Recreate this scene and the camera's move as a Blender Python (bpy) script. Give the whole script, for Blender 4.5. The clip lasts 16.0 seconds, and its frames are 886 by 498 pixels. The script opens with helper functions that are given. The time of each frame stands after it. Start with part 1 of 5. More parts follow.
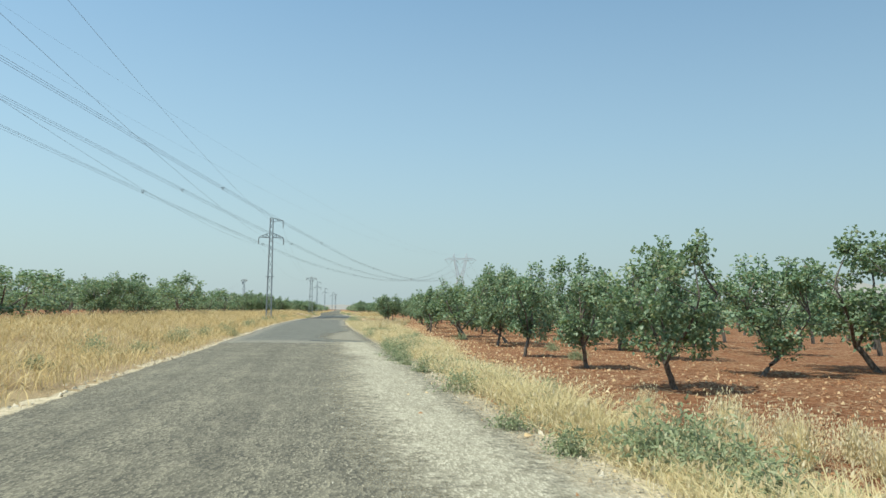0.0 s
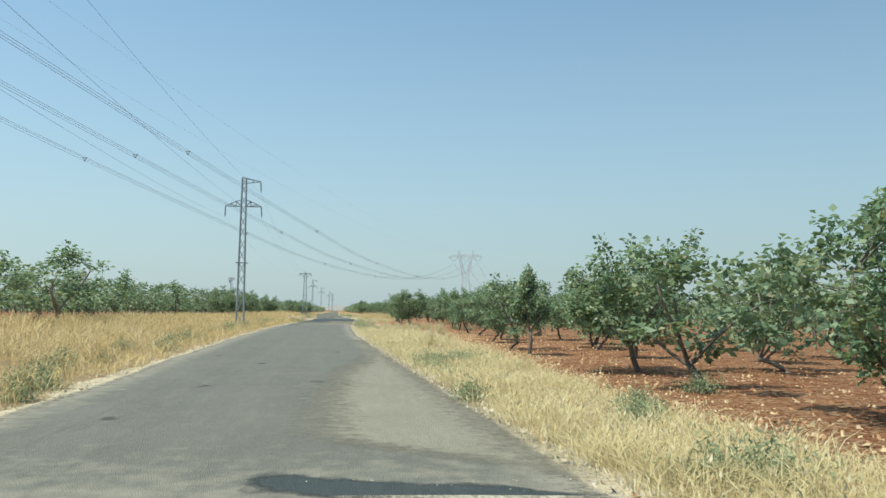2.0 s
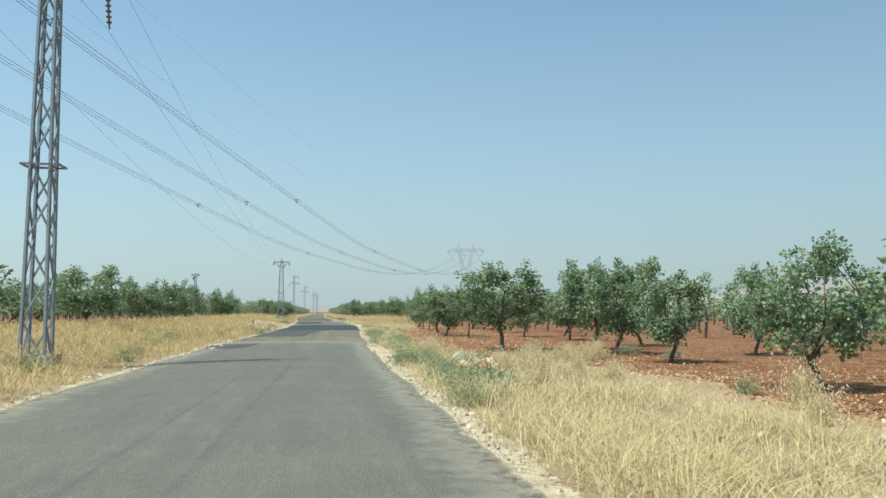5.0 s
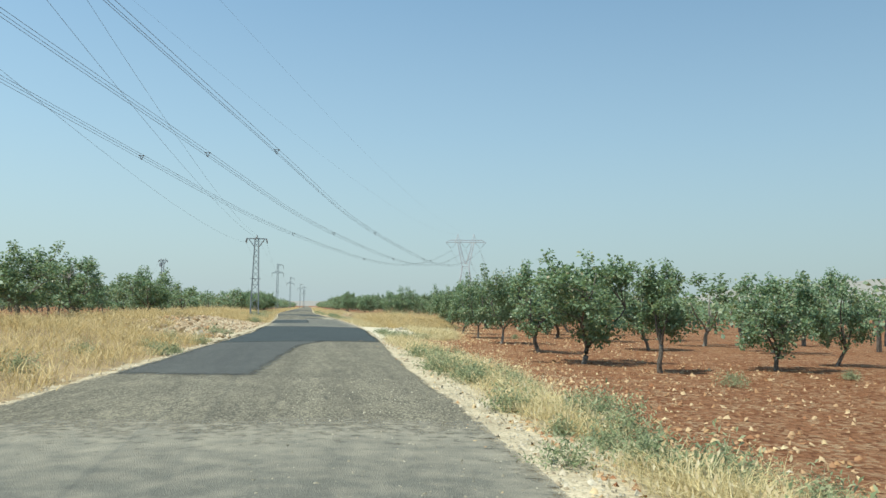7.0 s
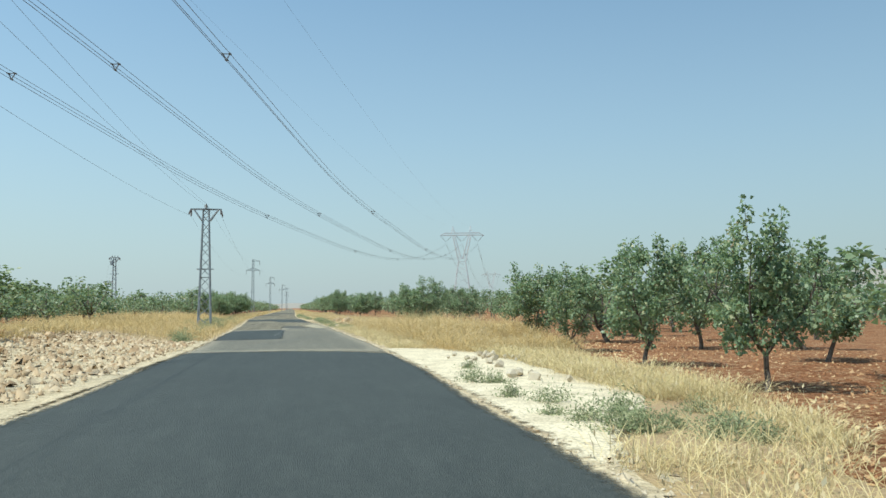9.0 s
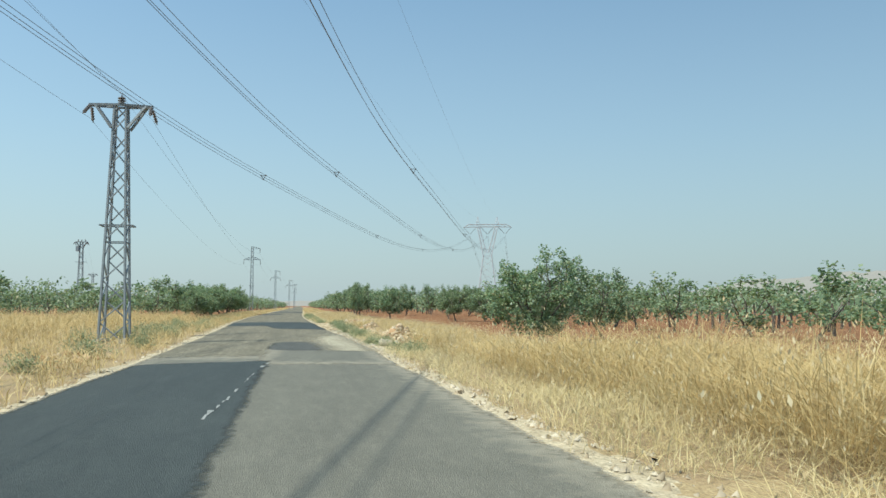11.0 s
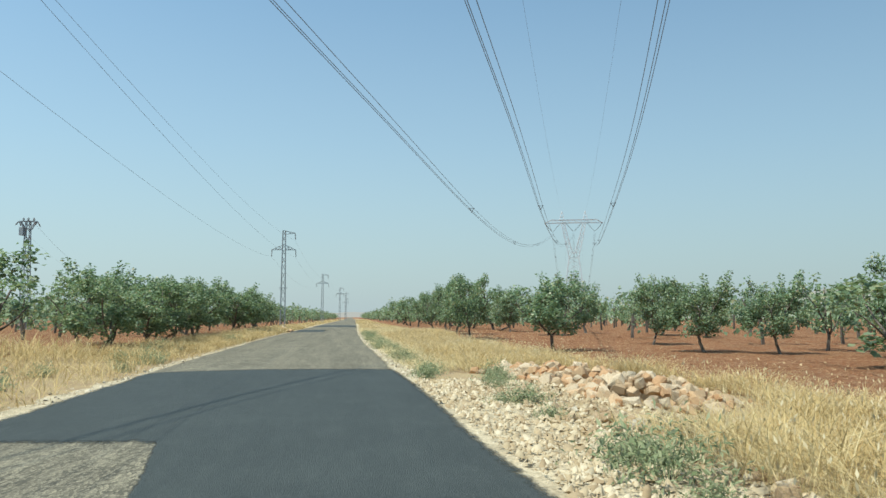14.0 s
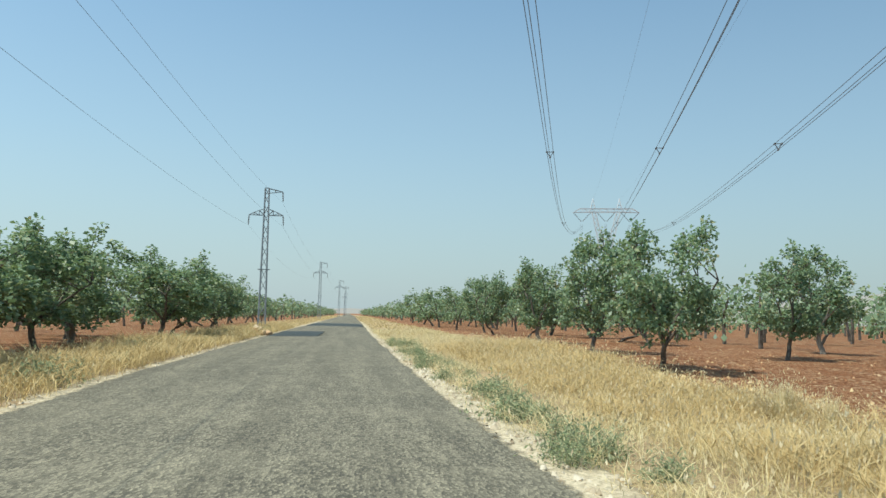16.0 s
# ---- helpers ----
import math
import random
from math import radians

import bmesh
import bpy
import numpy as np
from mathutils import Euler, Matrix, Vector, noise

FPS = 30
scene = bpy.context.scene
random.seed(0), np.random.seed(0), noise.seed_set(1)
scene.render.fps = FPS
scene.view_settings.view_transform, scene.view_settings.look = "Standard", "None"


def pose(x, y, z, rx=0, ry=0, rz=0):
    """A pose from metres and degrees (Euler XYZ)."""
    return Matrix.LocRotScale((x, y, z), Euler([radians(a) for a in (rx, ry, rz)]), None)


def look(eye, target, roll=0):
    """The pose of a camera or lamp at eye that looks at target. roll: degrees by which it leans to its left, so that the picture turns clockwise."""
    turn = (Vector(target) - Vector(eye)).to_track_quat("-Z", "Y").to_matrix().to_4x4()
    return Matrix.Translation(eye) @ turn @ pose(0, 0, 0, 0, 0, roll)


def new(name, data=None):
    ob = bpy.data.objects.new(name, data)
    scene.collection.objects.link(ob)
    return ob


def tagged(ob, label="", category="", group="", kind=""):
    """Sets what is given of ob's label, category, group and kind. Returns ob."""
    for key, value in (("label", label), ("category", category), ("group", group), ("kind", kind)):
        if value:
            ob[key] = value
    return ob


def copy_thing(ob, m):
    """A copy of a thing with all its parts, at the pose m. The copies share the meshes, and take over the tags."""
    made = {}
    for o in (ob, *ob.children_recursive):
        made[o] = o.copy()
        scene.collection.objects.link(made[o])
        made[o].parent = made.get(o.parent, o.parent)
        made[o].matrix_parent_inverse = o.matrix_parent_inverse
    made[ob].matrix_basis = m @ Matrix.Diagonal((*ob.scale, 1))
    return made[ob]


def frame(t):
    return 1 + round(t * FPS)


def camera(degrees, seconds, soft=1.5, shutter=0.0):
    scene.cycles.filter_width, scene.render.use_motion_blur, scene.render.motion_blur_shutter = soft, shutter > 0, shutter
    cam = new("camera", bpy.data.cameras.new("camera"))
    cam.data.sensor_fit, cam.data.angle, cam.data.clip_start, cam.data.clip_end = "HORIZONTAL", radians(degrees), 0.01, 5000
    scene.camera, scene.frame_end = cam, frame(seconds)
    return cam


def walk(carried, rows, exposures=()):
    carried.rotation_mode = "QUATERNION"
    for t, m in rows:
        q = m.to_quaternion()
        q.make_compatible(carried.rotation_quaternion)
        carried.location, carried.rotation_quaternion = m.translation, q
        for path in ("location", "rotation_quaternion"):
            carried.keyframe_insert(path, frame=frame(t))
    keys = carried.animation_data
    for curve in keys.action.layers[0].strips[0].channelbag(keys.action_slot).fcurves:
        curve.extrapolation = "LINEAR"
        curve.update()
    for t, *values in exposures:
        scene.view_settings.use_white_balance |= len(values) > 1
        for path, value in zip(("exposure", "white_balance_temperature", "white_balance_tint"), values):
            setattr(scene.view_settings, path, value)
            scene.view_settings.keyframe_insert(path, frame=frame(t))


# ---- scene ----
cam = camera(58.0, 16.0, soft=1.5)
# seconds, x, y, z in metres, yaw to the left, pitch up and roll in degrees
ROWS = [
    (0.0, 0.658, 0.000, 1.528, -7.297, 4.426, 0.944),
    (0.5, 0.416, 7.570, 1.489, -7.131, 4.378, 1.277),
    (1.0, 0.228, 15.217, 1.463, -7.162, 4.266, 1.283),
    (1.5, 0.036, 22.936, 1.469, -7.369, 4.252, 0.588),
    (2.0, 0.034, 30.694, 1.518, -7.579, 4.466, 0.707),
    (2.5, -0.062, 38.338, 1.495, -7.833, 4.924, 0.121),
    (3.0, -0.168, 45.955, 1.497, -8.117, 4.594, 0.400),
    (5.5, -0.547, 84.136, 1.507, -8.965, 4.463, -0.120),
    (6.0, -0.561, 91.847, 1.526, -9.111, 4.423, -0.336),
    (6.5, -0.537, 99.554, 1.532, -9.286, 4.523, -0.016),
    (7.0, -0.482, 107.288, 1.518, -9.574, 4.211, 0.980),
    (7.5, -0.400, 114.956, 1.477, -9.809, 4.172, 1.105),
    (8.0, -0.283, 122.550, 1.482, -10.096, 4.294, 0.972),
    (8.5, -0.097, 130.249, 1.487, -10.369, 4.121, 0.441),
    (9.0, 0.104, 138.119, 1.476, -10.769, 4.170, -0.292),
    (11.5, 0.557, 178.233, 1.489, -9.996, 4.075, 0.215),
    (12.0, 0.667, 186.377, 1.489, -9.295, 4.332, -0.478),
    (12.5, 0.712, 194.611, 1.496, -8.518, 4.731, -0.261),
    (13.0, 0.686, 202.790, 1.497, -7.574, 4.609, -0.162),
    (13.5, 0.483, 210.880, 1.499, -6.944, 4.777, -0.190),
    (14.0, 0.243, 218.892, 1.503, -6.525, 4.882, 0.149),
    (14.5, 0.005, 226.679, 1.534, -6.259, 5.200, 0.863),
    (15.0, -0.298, 234.292, 1.515, -6.216, 5.134, 1.697),
    (15.5, -0.540, 241.774, 1.496, -6.372, 4.744, 1.640),
    (16.0, -0.779, 249.253, 1.487, -6.619, 4.755, 1.385),
]
walk(cam, [(t, pose(x, y, z, 90 + pitch, 0, yaw) @ pose(0, 0, 0, 0, 0, roll)) for t, x, y, z, yaw, pitch, roll in ROWS],
     exposures=[(0.0, 0.3, 6300, 1)])

# ---------------------------------------------------------------- world and sun
SUN_EL = radians(62.5)
SUN_TO = Vector((-0.90, -0.43, 0)).normalized()      # towards the sun, in plan
SUN_DIR = Vector((SUN_TO.x * math.cos(SUN_EL), SUN_TO.y * math.cos(SUN_EL), math.sin(SUN_EL)))
world = bpy.data.worlds.new("world")
scene.world = world
world.use_nodes = True
wn, wl = world.node_tree.nodes, world.node_tree.links
wn.clear()
sky = wn.new("ShaderNodeTexSky")
sky.sky_type = "NISHITA"
sky.sun_disc = False
sky.sun_elevation = SUN_EL
sky.sun_rotation = math.atan2(SUN_TO.x, SUN_TO.y)
sky.air_density, sky.dust_density, sky.ozone_density, sky.altitude = 1.0, 1.0, 1.5, 300
# dusty summer haze that thickens towards the horizon
wco = wn.new("ShaderNodeTexCoord")
wxyz = wn.new("ShaderNodeSeparateXYZ")
wl.new(wco.outputs["Generated"], wxyz.inputs[0])
thick = wn.new("ShaderNodeValToRGB")
for _ in range(3):
    thick.color_ramp.elements.new(0.5)
for stop, (at, v) in zip(thick.color_ramp.elements, ((0.0, 0.95), (0.1, 0.75), (0.21, 0.5), (0.37, 0.25), (0.75, 0.05))):
    stop.position, stop.color = at, (v, v, v, 1)
wl.new(wxyz.outputs[2], thick.inputs[0])
hazy = wn.new("ShaderNodeMix")
hazy.data_type = "RGBA"
hazy.inputs[7].default_value = (2.67, 3.06, 3.28, 1)
wl.new(thick.outputs[0], hazy.inputs[0])
tint = wn.new("ShaderNodeMix")
tint.data_type, tint.blend_type = "RGBA", "MULTIPLY"
tint.inputs[0].default_value = 1.0
tint.inputs[7].default_value = (0.83, 1.01, 1.0, 1)
wl.new(sky.outputs[0], tint.inputs[6])
wl.new(tint.outputs[2], hazy.inputs[6])
wbg = wn.new("ShaderNodeBackground")
wbg.inputs["Strength"].default_value = 0.15
wout = wn.new("ShaderNodeOutputWorld")
# the dust scatters more light on the sun's side of the sky
aside = wn.new("ShaderNodeMapRange")
aside.inputs["From Min"].default_value, aside.inputs["From Max"].default_value = -1.0, 1.0
aside.inputs["To Min"].default_value, aside.inputs["To Max"].default_value = 1.16, 0.80
wl.new(wxyz.outputs[0], aside.inputs["Value"])
glow = wn.new("ShaderNodeMix")
glow.data_type, glow.blend_type = "RGBA", "MULTIPLY"
glow.inputs[0].default_value = 1.0
wl.new(hazy.outputs[2], glow.inputs[6])
wl.new(aside.outputs[0], glow.inputs[7])
wl.new(glow.outputs[2], wbg.inputs[0])
wl.new(wbg.outputs[0], wout.inputs[0])
lamp = bpy.data.lights.new("sun", "SUN")
lamp.energy, lamp.angle, lamp.color = 3.6, radians(0.53), (1.0, 0.95, 0.86)
sun = new("sun", lamp)
sun.matrix_world = look(SUN_DIR * 100, (0, 0, 0))


# ---------------------------------------------------------------- small helpers
def part(name, verts, faces, material, parent=None, label="", smooth=False):
    me = bpy.data.meshes.new(name)
    me.from_pydata([tuple(v) for v in verts], [], [tuple(f) for f in faces])
    me.materials.append(material)
    if smooth:
        me.shade_smooth()
    ob = new(name, me)
    if parent is not None:
        ob.parent = parent
    if label:
        ob["label"] = label
    return ob


def bulk(name, co, quads, tris, material):
    """A large mesh straight from arrays."""
    me = bpy.data.meshes.new(name)
    nq, ntri = len(quads), len(tris)
    me.vertices.add(len(co))
    me.vertices.foreach_set("co", np.ascontiguousarray(co, dtype=np.float32).ravel())
    loops = np.concatenate([np.asarray(quads, dtype=np.int32).ravel(), np.asarray(tris, dtype=np.int32).ravel()])
    me.loops.add(len(loops))
    me.loops.foreach_set("vertex_index", loops)
    me.polygons.add(nq + ntri)
    starts = np.concatenate([np.arange(nq) * 4, nq * 4 + np.arange(ntri) * 3]).astype(np.int32)
    me.polygons.foreach_set("loop_start", starts)
    me.update(calc_edges=True)
    me.validate()
    me.materials.append(material)
    return me


def smoothstep(a, b, v):
    s = np.clip((np.asarray(v, float) - a) / (b - a), 0, 1)
    return s * s * (3 - 2 * s)


def wobble(v, seed, scale):
    """Smooth one-dimensional noise, about -1 to 1."""
    return noise.noise(Vector((v * scale, seed * 7.3, 1.7)))


# ---------------------------------------------------------------- plan of the road
CL_Y = [-200, 0, 22, 35, 50, 70, 95, 115, 130, 145, 160, 175, 190, 203, 215, 235, 250, 270, 300, 340, 420, 600, 4000]
CL_X = [0.0, -0.35, -0.75, -1.0, -1.35, -1.85, -2.05, -1.7, -1.1, -0.45, 0.0, 0.0, -0.3, -0.55, -0.95, -1.65, -2.05, -2.4, -2.5, -2.2, -2.0, -1.0, -1.0]


CL_TABLE = np.mean([np.interp(np.arange(-100, 1000, 0.5) + d, CL_Y, CL_X) for d in (-9, -6, -3, 0, 3, 6, 9)], axis=0).tolist()


def road_x(y):
    """The road's middle, smoothed."""
    s = min(max((y + 100) * 2, 0), len(CL_TABLE) - 2)
    i = int(s)
    return CL_TABLE[i] + (CL_TABLE[i + 1] - CL_TABLE[i]) * (s - i)


HALF = 3.25


def road_z(u):
    return 0.045 * (1 - (u / HALF) ** 2)


# right verge: distance from the road's middle to where the tilled soil begins
SOIL_Y = [-60, 0, 15, 28, 35, 55, 70, 85, 96, 102, 106, 109, 114, 118, 125, 135, 142, 145, 148, 158, 170, 180, 188, 194, 203, 212, 225, 236, 252, 262, 268, 275, 300, 500]
SOIL_R = [6.2, 5.6, 4.5, 5.3, 6.2, 7.0, 8.4, 10.0, 10.5, 9.0, 5.6, 4.9, 4.6, 4.7, 5.2, 5.0, 4.5, 5.8, 7.4, 8.6, 10.5, 11.5, 11.0, 8.8, 8.3, 9.5, 10.2, 10.2, 9.6, 9.2, 9.0, 9.0, 8.5, 7.0]
# width of the bare pale shoulder right of the asphalt
GRIT_Y = [-60, 30, 40, 85, 92, 100, 104, 130, 135, 142, 170, 180, 200, 212, 217, 221, 236, 240, 500]
GRIT_R = [0.95, 0.95, 0.4, 0.35, 0.5, 0.7, 1.25, 1.25, 0.9, 0.5, 0.5, 0.5, 0.6, 0.7, 1.1, 1.6, 1.6, 0.6, 0.5]
# left verge: to the tilled soil
SOIL_LY = [-60, 20, 60, 100, 140, 170, 200, 230, 245, 258, 280, 500]
SOIL_L = [11, 10.5, 10.5, 10.5, 10.0, 10.5, 13, 15, 11, 6.5, 6.5, 6.5]


BANK = np.interp(np.arange(-60, 500), [-60, 0, 60, 150, 185, 215, 400], [0.6, 0.6, 0.75, 0.6, 0.45, 0.1, 0.0]).tolist()


def ease(a, b, v):
    s = min(max((v - a) / (b - a), 0.0), 1.0)
    return s * s * (3 - 2 * s)


def ground_z(x, y):
    """Height of the open ground beside the road."""
    u = x - road_x(y)
    z = -0.07
    if u < 0:
        i = min(max(int(y + 60), 0), len(BANK) - 1)
        z += (BANK[i] + 0.05) * ease(3.6, 9.5, -u)
    else:
        z -= 0.10 * ease(4.5, 8.5, u)
        z += 0.45 * ease(258, 280, y) * ease(4.0, 9.5, u)
    roll = 0.05 * noise.noise(Vector((x * 0.16, y * 0.16, 3.1))) + 0.02 * noise.noise(Vector((x * 0.9, y * 0.9, 8.2)))
    return z + roll * ease(3.3, 5.5, abs(u))


# ---------------------------------------------------------------- materials
class Nodes:
    """A short way to write a node material."""

    def __init__(self, name, rough=0.8, spec=0.3):
        self.m = bpy.data.materials.new(name)
        self.m.use_nodes = True
        self.t = self.m.node_tree
        self.b = self.t.nodes["Principled BSDF"]
        self.b.inputs["Roughness"].default_value = rough
        self.b.inputs["Specular IOR Level"].default_value = spec
        self.co = self.t.nodes.new("ShaderNodeTexCoord").outputs["Object"]

    def put(self, node, key, value):
        if hasattr(value, "node"):
            self.t.links.new(value, node.inputs[key])
        else:
            node.inputs[key].default_value = value

    def scaled(self, sx, sy, sz):
        n = self.t.nodes.new("ShaderNodeMapping")
        n.inputs["Scale"].default_value = (sx, sy, sz)
        self.t.links.new(self.co, n.inputs["Vector"])
        return n.outputs[0]

    def noise(self, scale, detail=4, rough=0.6, vector=None):
        n = self.t.nodes.new("ShaderNodeTexNoise")
        n.inputs["Scale"].default_value, n.inputs["Detail"].default_value, n.inputs["Roughness"].default_value = scale, detail, rough
        self.t.links.new(vector or self.co, n.inputs["Vector"])
        return n.outputs[0]

    def cells(self, scale, out="Distance", feature="F1", vector=None):
        n = self.t.nodes.new("ShaderNodeTexVoronoi")
        n.feature = feature
        n.inputs["Scale"].default_value = scale
        self.t.links.new(vector or self.co, n.inputs["Vector"])
        return n.outputs[out]

    def ramp(self, fac, stops):
        n = self.t.nodes.new("ShaderNodeValToRGB")
        e = n.color_ramp.elements
        while len(e) < len(stops):
            e.new(0.5)
        for k, (p, c) in zip(e, stops):
            k.position = p
            k.color = (c, c, c, 1) if isinstance(c, (int, float)) else (*c, 1)
        self.t.links.new(fac, n.inputs[0])
        return n.outputs[0]

    def mix(self, fac, a, b, how="MIX"):
        n = self.t.nodes.new("ShaderNodeMix")
        n.data_type, n.blend_type = "RGBA", how
        self.put(n, 0, fac)
        for key, v in ((6, a), (7, b)):
            self.put(n, key, (*v, 1) if isinstance(v, tuple) else v)
        return n.outputs[2]

    def island(self):
        return self.t.nodes.new("ShaderNodeNewGeometry").outputs["Random Per Island"]

    def each(self):
        return self.t.nodes.new("ShaderNodeObjectInfo").outputs["Random"]

    def bump(self, height, strength=0.5, distance=0.02):
        n = self.t.nodes.new("ShaderNodeBump")
        n.inputs["Strength"].default_value, n.inputs["Distance"].default_value = strength, distance
        self.t.links.new(height, n.inputs["Height"])
        self.t.links.new(n.outputs[0], self.b.inputs["Normal"])

    def done(self, colour, rough=None):
        self.put(self.b, "Base Color", colour if hasattr(colour, "node") else (*colour, 1))
        if rough is not None:
            self.put(self.b, "Roughness", rough)
        return self.m


def soil_material():
    n = Nodes("red_soil", 0.95, 0.1)
    big = n.noise(0.12, 4)
    mid = n.noise(1.6, 5, 0.7)
    fine = n.noise(22, 4, 0.75)
    tone = n.t.nodes.new("ShaderNodeRGBToBW")
    n.t.links.new(n.cells(11.0, "Color"), tone.inputs[0])
    base = n.mix(n.ramp(mid, [(0.3, 0.0), (0.7, 1.0)]), (0.245, 0.095, 0.042), (0.365, 0.165, 0.078))
    base = n.mix(n.ramp(big, [(0.42, 0.0), (0.62, 0.45)]), base, (0.41, 0.205, 0.105))
    base = n.mix(n.ramp(tone.outputs[0], [(0.15, 0.75), (0.42, 0.0)]), base, (0.13, 0.047, 0.022))
    some = n.ramp(n.noise(1.1, 3), [(0.38, 0.2), (0.58, 1.0)])
    base = n.mix(n.mix(1.0, n.ramp(tone.outputs[0], [(0.54, 0.0), (0.72, 1.0)]), some, "MULTIPLY"), base, (0.51, 0.335, 0.19))
    base = n.mix(n.ramp(fine, [(0.3, 0.35), (0.6, 0.0)]), base, (0.11, 0.042, 0.02))
    n.bump(n.mix(0.45, n.cells(11.0, "Distance"), fine), 1.0, 0.12)
    return n.done(base)


def verge_material():
    n = Nodes("dry_verge_earth", 0.95, 0.15)
    straw = n.noise(40, 4, 0.75, n.scaled(1, 0.35, 1))
    patch = n.noise(0.7, 4, 0.65)
    base = n.mix(n.ramp(straw, [(0.35, 0.0), (0.65, 1.0)]), (0.31, 0.22, 0.115), (0.55, 0.42, 0.23))
    base = n.mix(n.ramp(patch, [(0.42, 0.0), (0.6, 0.85)]), base, (0.38, 0.27, 0.16))
    peb = n.ramp(n.cells(16, "Distance"), [(0.12, 1.0), (0.25, 0.0)])
    base = n.mix(n.mix(1.0, peb, n.ramp(n.noise(1.3, 3), [(0.5, 0.0), (0.62, 0.8)]), "MULTIPLY"), base, (0.66, 0.57, 0.43))
    n.bump(n.mix(0.5, straw, n.cells(16, "Distance")), 0.8, 0.04)
    return n.done(base)


def sand_material(name, a, b):
    n = Nodes(name, 0.95, 0.15)
    f = n.noise(9, 6, 0.7)
    base = n.mix(n.ramp(f, [(0.3, 0.0), (0.7, 1.0)]), a, b)
    base = n.mix(n.ramp(n.noise(1.3, 5, 0.7), [(0.45, 0.0), (0.62, 0.7)]), base, tuple(0.72 * v for v in a))
    base = n.mix(n.ramp(n.cells(30, "Color"), [(0.25, 0.5), (0.45, 0.0)]), base, tuple(0.5 * v for v in a))
    peb = n.ramp(n.cells(22, "Distance"), [(0.1, 1.0), (0.25, 0.0)])
    base = n.mix(n.mix(1.0, peb, n.ramp(n.noise(1.8, 3), [(0.4, 0.1), (0.6, 0.95)]), "MULTIPLY"), base, (0.30, 0.24, 0.17))
    n.bump(n.mix(0.4, f, n.cells(22, "Distance")), 0.7, 0.03)
    return n.done(base)


def chip_material(name, dark, light, gloss=0.75, scale=55.0, wheel=0.5):
    """Asphalt: chips of stone in bitumen, with long streaks along the road."""
    n = Nodes(name, gloss, 0.35)
    drag = n.scaled(1, 0.4, 1)
    cell = n.cells(scale, "Color", "F1", drag)
    grey = n.t.nodes.new("ShaderNodeRGBToBW")
    n.t.links.new(cell, grey.inputs[0])
    base = n.mix(n.ramp(grey.outputs[0], [(0.2, 0.0), (0.8, 1.0)]), dark, light)
    gap = n.ramp(n.cells(scale, "Distance", "DISTANCE_TO_EDGE", drag), [(0.02, 1.0), (0.12, 0.0)])
    base = n.mix(n.mix(1.0, gap, (0.6, 0.6, 0.6), "MULTIPLY"), base, tuple(0.45 * c for c in dark))
    streak = n.noise(1.6, 4, 0.6, n.scaled(1, 0.04, 1))
    base = n.mix(n.ramp(streak, [(0.35, 0.0), (0.7, wheel)]), base, tuple(0.62 * c for c in dark))
    blot = n.noise(0.5, 5, 0.65)
    base = n.mix(n.ramp(blot, [(0.45, 0.0), (0.8, 0.25)]), base, tuple(1.25 * c for c in light))
    lump = n.noise(9.0, 5, 0.75, n.scaled(1, 0.3, 1))
    base = n.mix(n.ramp(lump, [(0.35, 0.3), (0.55, 0.0)]), base, tuple(0.8 * c for c in dark))
    base = n.mix(n.ramp(n.noise(5.0, 5, 0.75, n.scaled(1, 0.22, 1)), [(0.5, 0.0), (0.75, 0.5)]), base, tuple(1.05 * c for c in light))
    n.bump(n.mix(0.3, n.cells(scale, "Distance", "F1", drag), n.noise(180, 3)), 0.7, 0.015)
    return n.done(base)


def feathered(m, lo=0.56, hi=0.72):
    """Lets a patch of asphalt break up along its border, by the mesh's own border attribute."""
    t = m.node_tree
    at = t.nodes.new("ShaderNodeAttribute")
    at.attribute_name = "border"
    co = t.nodes.new("ShaderNodeTexCoord")
    nz = t.nodes.new("ShaderNodeTexNoise")
    nz.inputs["Scale"].default_value, nz.inputs["Detail"].default_value, nz.inputs["Roughness"].default_value = 5.0, 6, 0.75
    t.links.new(co.outputs["Object"], nz.inputs["Vector"])
    add = t.nodes.new("ShaderNodeMath")
    add.operation = "ADD"
    t.links.new(at.outputs["Fac"], add.inputs[0])
    t.links.new(nz.outputs[0], add.inputs[1])
    ramp = t.nodes.new("ShaderNodeValToRGB")
    ramp.color_ramp.elements[0].position, ramp.color_ramp.elements[1].position = lo, hi
    t.links.new(add.outputs[0], ramp.inputs[0])
    t.links.new(ramp.outputs[0], t.nodes["Principled BSDF"].inputs["Alpha"])
    return m


